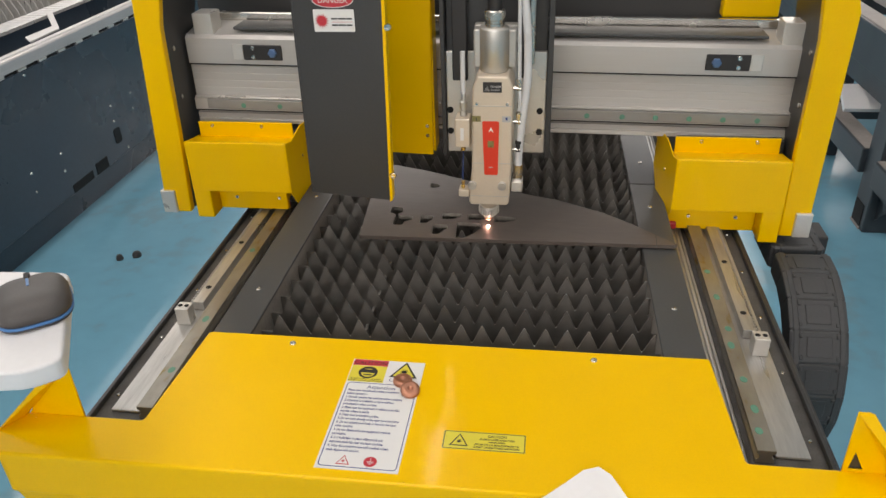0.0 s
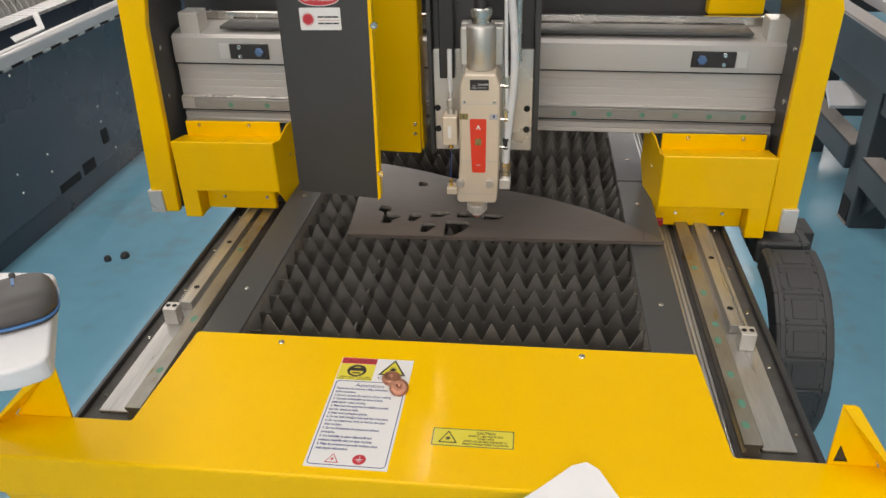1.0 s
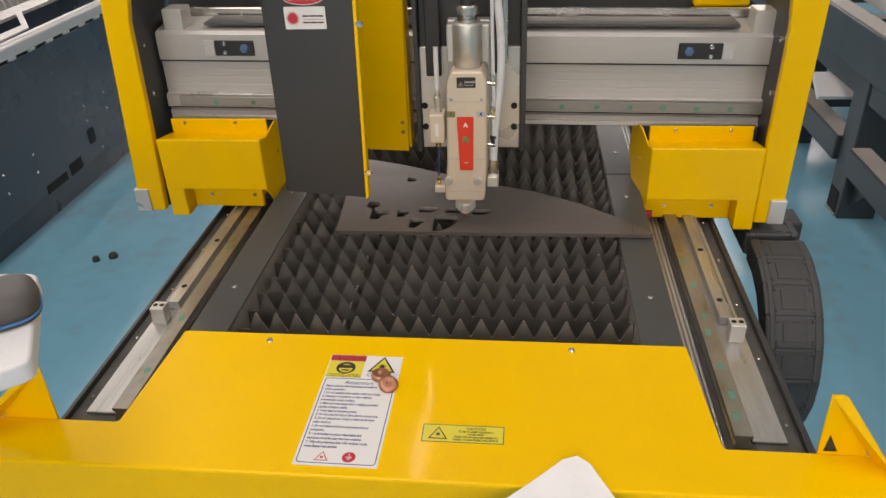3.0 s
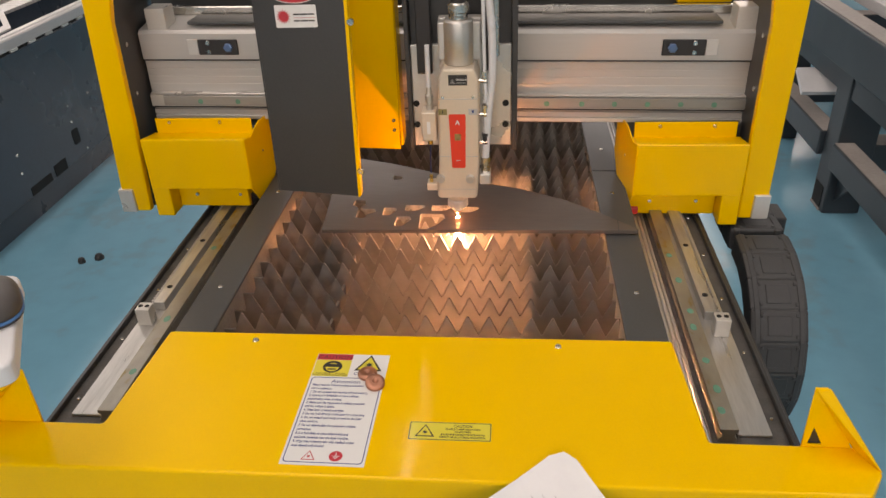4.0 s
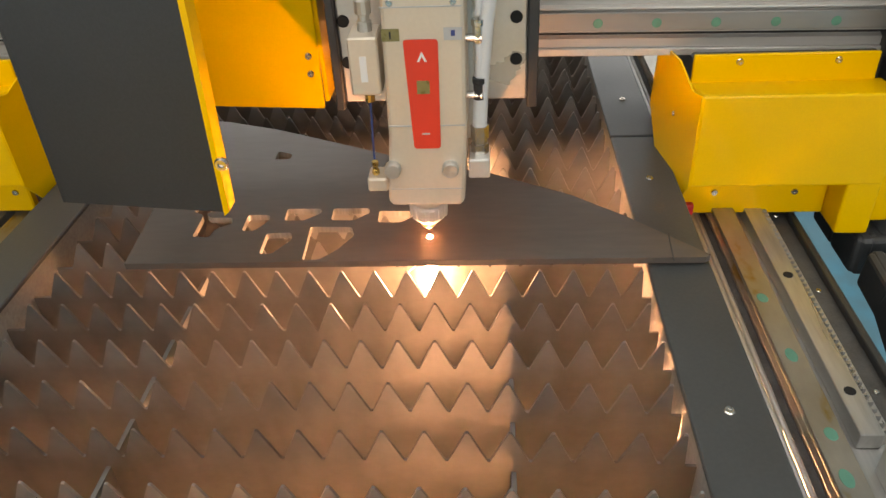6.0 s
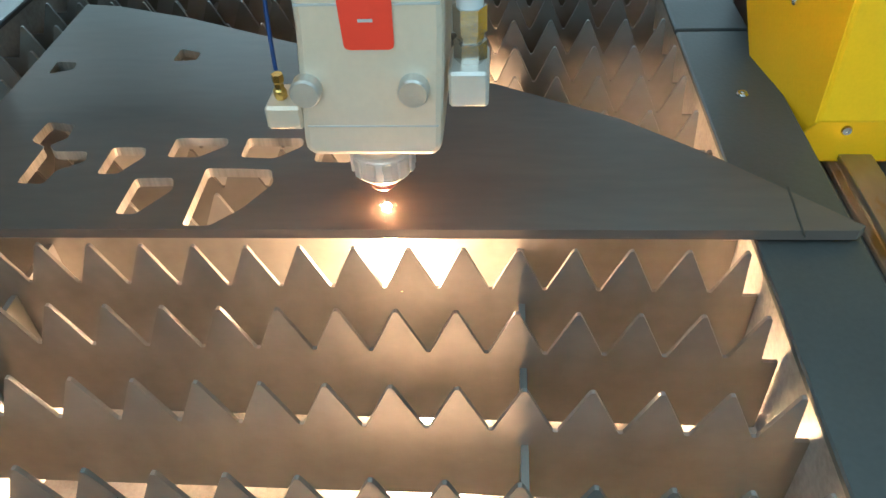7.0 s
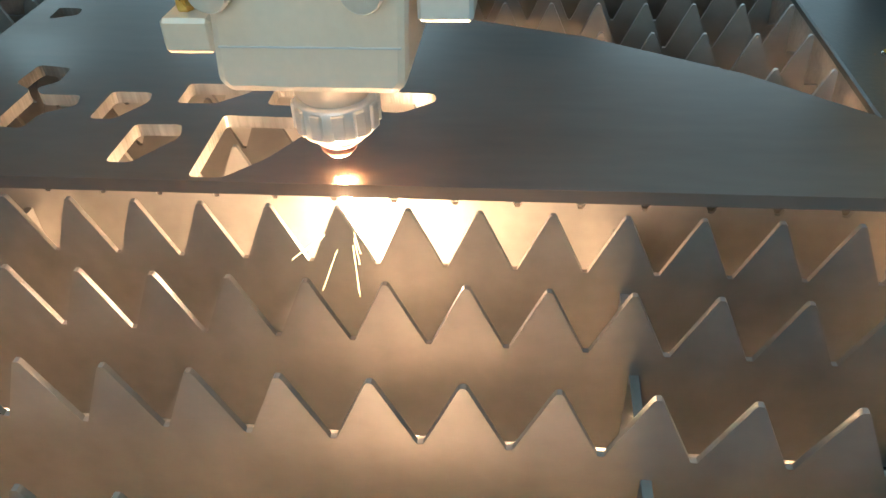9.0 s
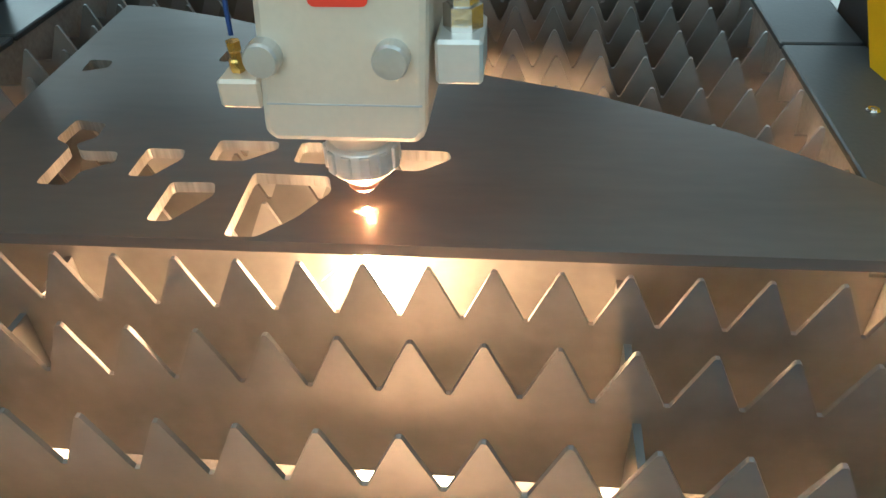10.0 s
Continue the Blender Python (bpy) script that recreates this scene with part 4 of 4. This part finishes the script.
for i in range(32):
    r = 0.0118 if i % 2 == 0 else 0.0071
    star.append((-0.2235 + r * math.cos(math.pi * i / 16), 1.1788 + r * math.sin(math.pi * i / 16)))
flat("red_star", [star], 0.0006, 0.0009, REDPRINT, st, GM)
for z in (1.1821, 1.1722):
    for x0, x1 in ((-0.2080, -0.1985), (-0.1972, -0.1850), (-0.1838, -0.1749)):
        flat("text_bar", [rect(x0, x1, z - 0.0012, z + 0.0012)], 0.0006, 0.0009, BLACKPRINT, st, GM)
flat("underline", [rect(-0.2080, -0.1740, 1.1766, 1.1771)], 0.0006, 0.0009, REDPRINT, st, GM)
ov = flat("danger_oval", [[(-0.2037 + 0.033 * math.cos(a * math.pi / 20), 1.2104 + 0.0118 * math.sin(a * math.pi / 20)) for a in range(40)]], 0, 0.0006, LABELW, grd, GM, "red danger oval")
flat("oval_field", [[(-0.2037 + 0.0316 * math.cos(a * math.pi / 20), 1.2104 + 0.0106 * math.sin(a * math.pi / 20)) for a in range(40)]], 0.0006, 0.0009, REDPRINT, ov, GM)
text("danger_word", "DANGER", 0.0118, GM @ Matrix.Translation((-0.2037, 1.2064, 0.001)), LABELW, ov, "CENTER")

# ---------------------------------------------------------------- molten jet under the plate (sinks into the hiding box below the tray while the beam is off)
jet = thing("molten_jet", "glowing molten jet blown down through the cut", "sparks")
part("jet_cone", lathe(fresh(), [(0.0025, 0.0), (0.0045, -0.010), (0.0050, -0.026), (0.0045, -0.05), (0.0045, -0.16), (0.0060, -0.285)][::-1], (HX, HY, 0.755), 16), SPARK, jet)
# wide glowing disc added on the tray floor to light the slats from below
part("spatter_pool", lathe(fresh(), [(0.012, 0.030), (0.030, 0.022), (0.050, 0.010), (0.062, 0.001), (0.062, -0.004)][::-1], (HX, HY + 0.03, 0.442), 24), TRAYGLOW, jet, "added glowing disc on the tray floor that lights the slats")
spray = thing("spark_spray", "thin glowing sparks flying under the plate edge", "sparks")
for i in range(6):
    a = random.uniform(2.4, 5.6)
    d = Vector((math.cos(a), math.sin(a) - 0.6, random.uniform(-1.3, 0.05))).normalized()
    p = Vector((HX, HY, 0.742)) + d * 0.006
    q = p + d * random.uniform(0.008, 0.040)
    tube("spark_streak", [p, p * 0.66 + q * 0.34 + Vector((0, 0, 0.0006)), p * 0.33 + q * 0.67 + Vector((0, 0, 0.0005)), q], 0.00014, STREAK, spray, res=1)
spot = thing("melt_spot", "small glowing melt pool under the nozzle", "melt pool")
part("pool", lathe(fresh(), [(0.0026, 0.0), (0.0026, 0.0002), (0.0012, 0.0004)], (HX, HY, 0.7637), 16), CORE, spot)
pilot = thing("pilot_glow", "faint pink glow of the pilot beam under the nozzle", "melt pool")
part("glow_bead", lathe(fresh(), [(0.0008, 0.0), (0.0014, 0.001), (0.0008, 0.002)], (HX, HY, 0.7637), 12), PILOT, pilot)

# ---------------------------------------------------------------- shelf with computer mouse
shelf = thing("side_shelf", "white laminate side shelf beside the bed front", "shelf")
SZ = 1.0
part("shelf_top", prism(fresh(), rounded([(-0.418, -0.221), (-0.332, -0.378), (-0.36, -0.402), (-0.95, -0.50), (-0.95, -0.25)], 0.012, 4), "z", SZ - 0.024, SZ, 0.004, 3), WHITE, shelf)
part("shelf_post", box(fresh(), -0.86, -0.80, -0.36, -0.30, FZ, SZ - 0.024, 0.004), DARK, shelf)
part("shelf_foot", box(fresh(), -0.98, -0.68, -0.46, -0.20, FZ, FZ + 0.02, 0.004), DARK, shelf)
mouse = thing("computer_mouse", "dark grey wireless computer mouse with blue trim on the white shelf", "computer mouse")


def mouse_shell(z0, grow, top):
    bm = fresh()
    bmesh.ops.create_uvsphere(bm, u_segments=32, v_segments=16, radius=1)
    for v in bm.verts:
        x, y, z = v.co
        e = 0.55
        v.co.x = math.copysign(abs(x) ** e, x) * 0.0365 * grow * (1 + 0.06 * math.cos(y * 2.6))
        v.co.y = math.copysign(abs(y) ** e, y) * 0.046 * grow
        v.co.z = z0 + max(0, z) ** 0.8 * top * (1 - 0.15 * y) if z > 0 else z0
    return bm


MM = pose(-0.412, -0.298, SZ, 0, 0, 36)
sh = smooth(part("shell", mouse_shell(0.008, 1.0, 0.020), MOUSE, mouse))
sh.matrix_local = MM
tr = smooth(part("blue_trim", mouse_shell(0.0045, 1.025, 0.0045), TRIMBLUE, mouse, "blue side trim"))
tr.matrix_local = MM
b0 = part("base", mouse_shell(0.001, 0.99, 0.004), MOUSE, mouse)
b0.matrix_local = MM
wh = part("scroll_wheel", lathe(fresh(), [(0.008, -0.003), (0.009, -0.002), (0.009, 0.002), (0.008, 0.003)], (0, 0, 0), 20, TO_SIDE), BLACK, mouse)
wh.matrix_local = MM @ Matrix.Translation((0, 0.03, 0.0205))
ln = part("blue_mark", box(fresh(), -0.0014, 0.0014, 0.004, 0.020, 0.026, 0.0287), TRIMBLUE, mouse)
ln.matrix_local = MM

# ---------------------------------------------------------------- neighbouring machines
left = thing("dark_machine", "long navy painted laser bed with a pale rail and slats", "machine")
part("side_panel", box(fresh(), -1.876, -1.86, -2.2, 5.6, 0.085, 0.650, 0.003, 1), NAVY, left, "navy painted side panel")
part("body", box(fresh(), -3.4, -1.8765, -2.2, 5.6, 0.085, 0.60), NAVY, left)
part("plinth", box(fresh(), -3.35, -1.915, -2.15, 5.55, FZ, 0.085), NAVY, left)
rail = part("top_rail", prism(fresh(), [(-1.915, 0.662), (-1.862, 0.662), (-1.862, 0.700), (-1.866, 0.706), (-1.878, 0.708), (-1.881, 0.702), (-1.888, 0.702), (-1.891, 0.709), (-1.915, 0.709)], "y", -2.2, 5.6), PALE, left, "pale aluminium top rail")
part("rail_seat", box(fresh(), -1.91, -1.868, -2.2, 5.6, 0.60, 0.6615), HOLE, left)
part("strip_support", box(fresh(), -2.26, -2.17, -2.2, 5.6, 0.60, 0.692), NAVY, left)
bm = fresh()
for i in range(110):
    y = 0.5 + i * 0.047
    box(bm, -2.275, -2.165, y, y + 0.041, 0.6925, 0.706)
    box(bm, -2.275, -2.20, y + 0.041, y + 0.047, 0.6925, 0.703)
tagged(part("notched_strip", bm, PALE, left, "pale notched slat holder strip"), kind="stuff")
bm = fresh()
for i in range(110):
    y = 0.542 + i * 0.047
    for k in range(26):
        x = -2.28 - k * 0.04
        prism(bm, [(x, 0.64), (x - 0.039, 0.64), (x - 0.0195, 0.735)], "y", y, y + 0.003)
tagged(part("slat_bed", bm, GALV, left, "grey toothed slat bed"), kind="stuff")
for i in range(40):
    y = 0.2 + i * 0.135
    part("weld_tab", box(fresh(), -1.868, -1.859, y, y + 0.05, 0.6505, 0.6615, 0.001, 1), GALV, left)
for y in (2.0, 3.6):
    part("corner_bracket", prism(fresh(), [(-1.918, y - 0.12), (-1.926, y + 0.10), (-2.15, y + 0.41), (-2.165, y + 0.385), (-1.981, y + 0.135), (-1.985, y - 0.05)], "z", 0.7095, 0.717, 0.001, 1), PALE, left)
for y, z in ((2.406, 0.333), (2.218, 0.333), (2.398, 0.259), (2.214, 0.261), (1.784, 0.279), (1.579, 0.279), (1.779, 0.202), (1.577, 0.201), (2.28, 0.107), (1.709, 0.632)):
    screw(left, -1.86, y, z, 0.0055, 0.003, TO_SIDE)
part("panel_opening", prism(fresh(), rounded(rect(2.19, 2.245, 0.155, 0.225), 0.012), "x", -1.8605, -1.8575), HOLE, left)
part("panel_opening", box(fresh(), -1.8605, -1.8575, 1.80, 1.96, 0.088, 0.125, 0.001, 1), HOLE, left)
part("panel_opening", box(fresh(), -1.8605, -1.8575, 1.99, 2.09, 0.088, 0.14, 0.001, 1), HOLE, left)

right = thing("steel_tube_frame", "charcoal painted square tube machine frame on the floor", "machine frame")
def tube_bar(name, x0, x1, y0, y1, z0, z1, top=False):
    ob = part(name, box(fresh(), x0, x1, y0, y1, z0, z1, 0.006), NAVY2, right)
    if top:
        # paler tan strip along the upper face of the bar
        part("dusty_top", box(fresh(), x0 + 0.008, x1 - 0.008, y0 + 0.002, y1 - 0.002, z1 + 0.0005, z1 + 0.003), PALETAN, ob)
    return ob
tube_bar("upper_beam", 1.36, 1.45, 0.2, 5.6, 0.545, 0.712, True)
tube_bar("upper_beam", 2.9, 3.06, 0.2, 5.6, 0.565, 0.725, True)
POSTS = (0.40, 1.95, 2.75, 4.0, 5.2)
for y, y2 in zip(POSTS, POSTS[1:] + (5.7,)):
    tube_bar("post", 1.405, 1.55, y, y + 0.13, FZ, 0.5445)
    tube_bar("post", 2.9, 3.06, y, y + 0.13, FZ, 0.5645)
    tube_bar("lower_beam", 1.385, 1.472, y + 0.1305, y2 - 0.0005, 0.155, 0.258, True)
    tube_bar("cross_beam", 1.5505, 2.8995, y + 0.01, y + 0.12, 0.134, 0.245, True)
    tube_bar("cross_beam", 1.5505, 2.8995, y + 0.01, y + 0.12, 0.36, 0.445, True)
    part("foot_opening", box(fresh(), 1.4015, 1.4048, y + 0.03, y + 0.115, FZ + 0.012, FZ + 0.105, 0.001, 1), HOLE, right)
    part("foot_lip", box(fresh(), 1.3995, 1.4046, y + 0.025, y + 0.12, FZ + 0.001, FZ + 0.012, 0.001, 1), PALETAN, right, "bare worn lip of the tube end")
    part("gusset", prism(fresh(), [(y - 0.16, 0.1545), (y - 0.001, 0.1545), (y - 0.001, 0.01)], "x", 1.44, 1.446), NAVY2, right)
part("end_panel", box(fresh(), 1.5505, 2.8995, 1.955, 1.965, 0.43, 0.70), NAVY2, right)
part("side_sheet", box(fresh(), 1.412, 1.420, 0.2, 5.6, 0.436, 0.5445), NAVY2, right)
# white sheet added for the floor glare, tilted up to catch the rooflights
part("white_panel", prism(fresh(), [(2.25, 0.350), (2.36, 0.420), (2.35, 0.436), (2.24, 0.366)], "x", 1.34, 1.78), WHITE, right, "white sheet standing in for floor glare between the posts")
part("upper_rail", box(fresh(), 1.52, 1.56, 0.2, 5.6, 0.70, 0.745, 0.004), PALE, right)
part("upper_rail", box(fresh(), 1.66, 1.72, 0.2, 5.6, 0.70, 0.76, 0.004), PALE, right)
for y in POSTS:
    part("rail_bearer", box(fresh(), 1.5205, 2.8995, y + 0.03, y + 0.10, 0.62, 0.6995), NAVY2, right)

for x, y, s in ((-1.473, 1.53, 0.018), (-1.53, 1.50, 0.014), (-1.10, 1.02, 0.012)):
    ob = part("rubber_bung", lathe(fresh(), [(s, 0), (s, 0.01), (s * 0.7, 0.02), (s * 0.4, 0.022)], (x, y, FZ), 12), BLACK)
    tagged(ob, "small black rubber piece lying on the floor", "debris", group="bits on the floor")


# ---------------------------------------------------------------- what moves
def motions():
    # seconds, nozzle x, nozzle y, head height, jet under the plate (1) or down in the hiding box (0), melt pool (0:
    # inside the head)
    rows = [
        (0.0, 0.030, 0.370, 0.000, 0, 1), (0.1, 0.030, 0.370, 0.000, 0, 1), (0.17, 0.030, 0.370, 0.000, 1, 1), (0.33, 0.030, 0.370, 0.000, 1, 1), (0.4, 0.030, 0.370, 0.000, 0, 0), (1.5, 0.030, 0.370, 0.001, 0, 0),
        (1.7, 0.030, 0.370, 0.003, 0, 0), (1.78, 0.030, 0.370, 0.005, 0, 1), (1.93, 0.030, 0.370, 0.009, 0, 1), (2.1, 0.030, 0.370, 0.007, 0, 1), (2.17, 0.030, 0.370, 0.004, 0, 0), (2.35, 0.030, 0.370, -0.005, 0, 0), (2.7, 0.030, 0.370, -0.006, 0, 0),
        (3.2, 0.030, 0.371, -0.006, 0, 0), (3.3, 0.030, 0.371, -0.006, 1, 1), (3.8, 0.037, 0.371, -0.006, 1, 1), (4.0, 0.042, 0.371, -0.006, 1, 1), (4.5, 0.0565, 0.3715, -0.006, 1, 1), (5.0, 0.072, 0.370, -0.006, 1, 1), (5.5, 0.0840, 0.368, -0.006, 1, 1), (5.7, 0.0890, 0.366, -0.006, 1, 1),
        (6.2, 0.101, 0.359, -0.002, 1, 1), (6.8, 0.0995, 0.347, -0.002, 1, 1), (7.0, 0.0955, 0.343, -0.002, 1, 1), (7.5, 0.0858, 0.334, -0.002, 1, 1), (8.0, 0.0722, 0.3235, -0.002, 1, 1), (8.5, 0.062, 0.3200, -0.002, 1, 1),
        (9.0, 0.047, 0.3230, -0.002, 1, 1), (9.5, 0.041, 0.3325, -0.002, 1, 1), (10.0, 0.0415, 0.3485, -0.002, 1, 1),
    ]
    walk(head, [(t, pose(x - HX, y - HY, z)) for t, x, y, z, on, hot in rows])
    walk(gan, [(t, pose(0, y - HY, 0)) for t, x, y, z, on, hot in rows])
    walk(chain, [(t, pose(0, y - HY, 0)) for t, x, y, z, on, hot in rows])
    walk(jet, [(t, pose(x - HX, y - HY - (0.012 if t < 6 else 0.0), 0.0 if on else -0.345)) for t, x, y, z, on, hot in rows])
    walk(spray, [(t, pose(x - HX, y - HY, 0.0 if on else 0.20)) for t, x, y, z, on, hot in rows])
    walk(spot, [(t, pose(x - HX, y - HY, 0.0 if hot and t > 3 else 0.20)) for t, x, y, z, on, hot in rows])
    walk(pilot, [(t, pose(x - HX, y - HY, 0.0 if hot and t < 3 else 0.20)) for t, x, y, z, on, hot in rows])


motions()
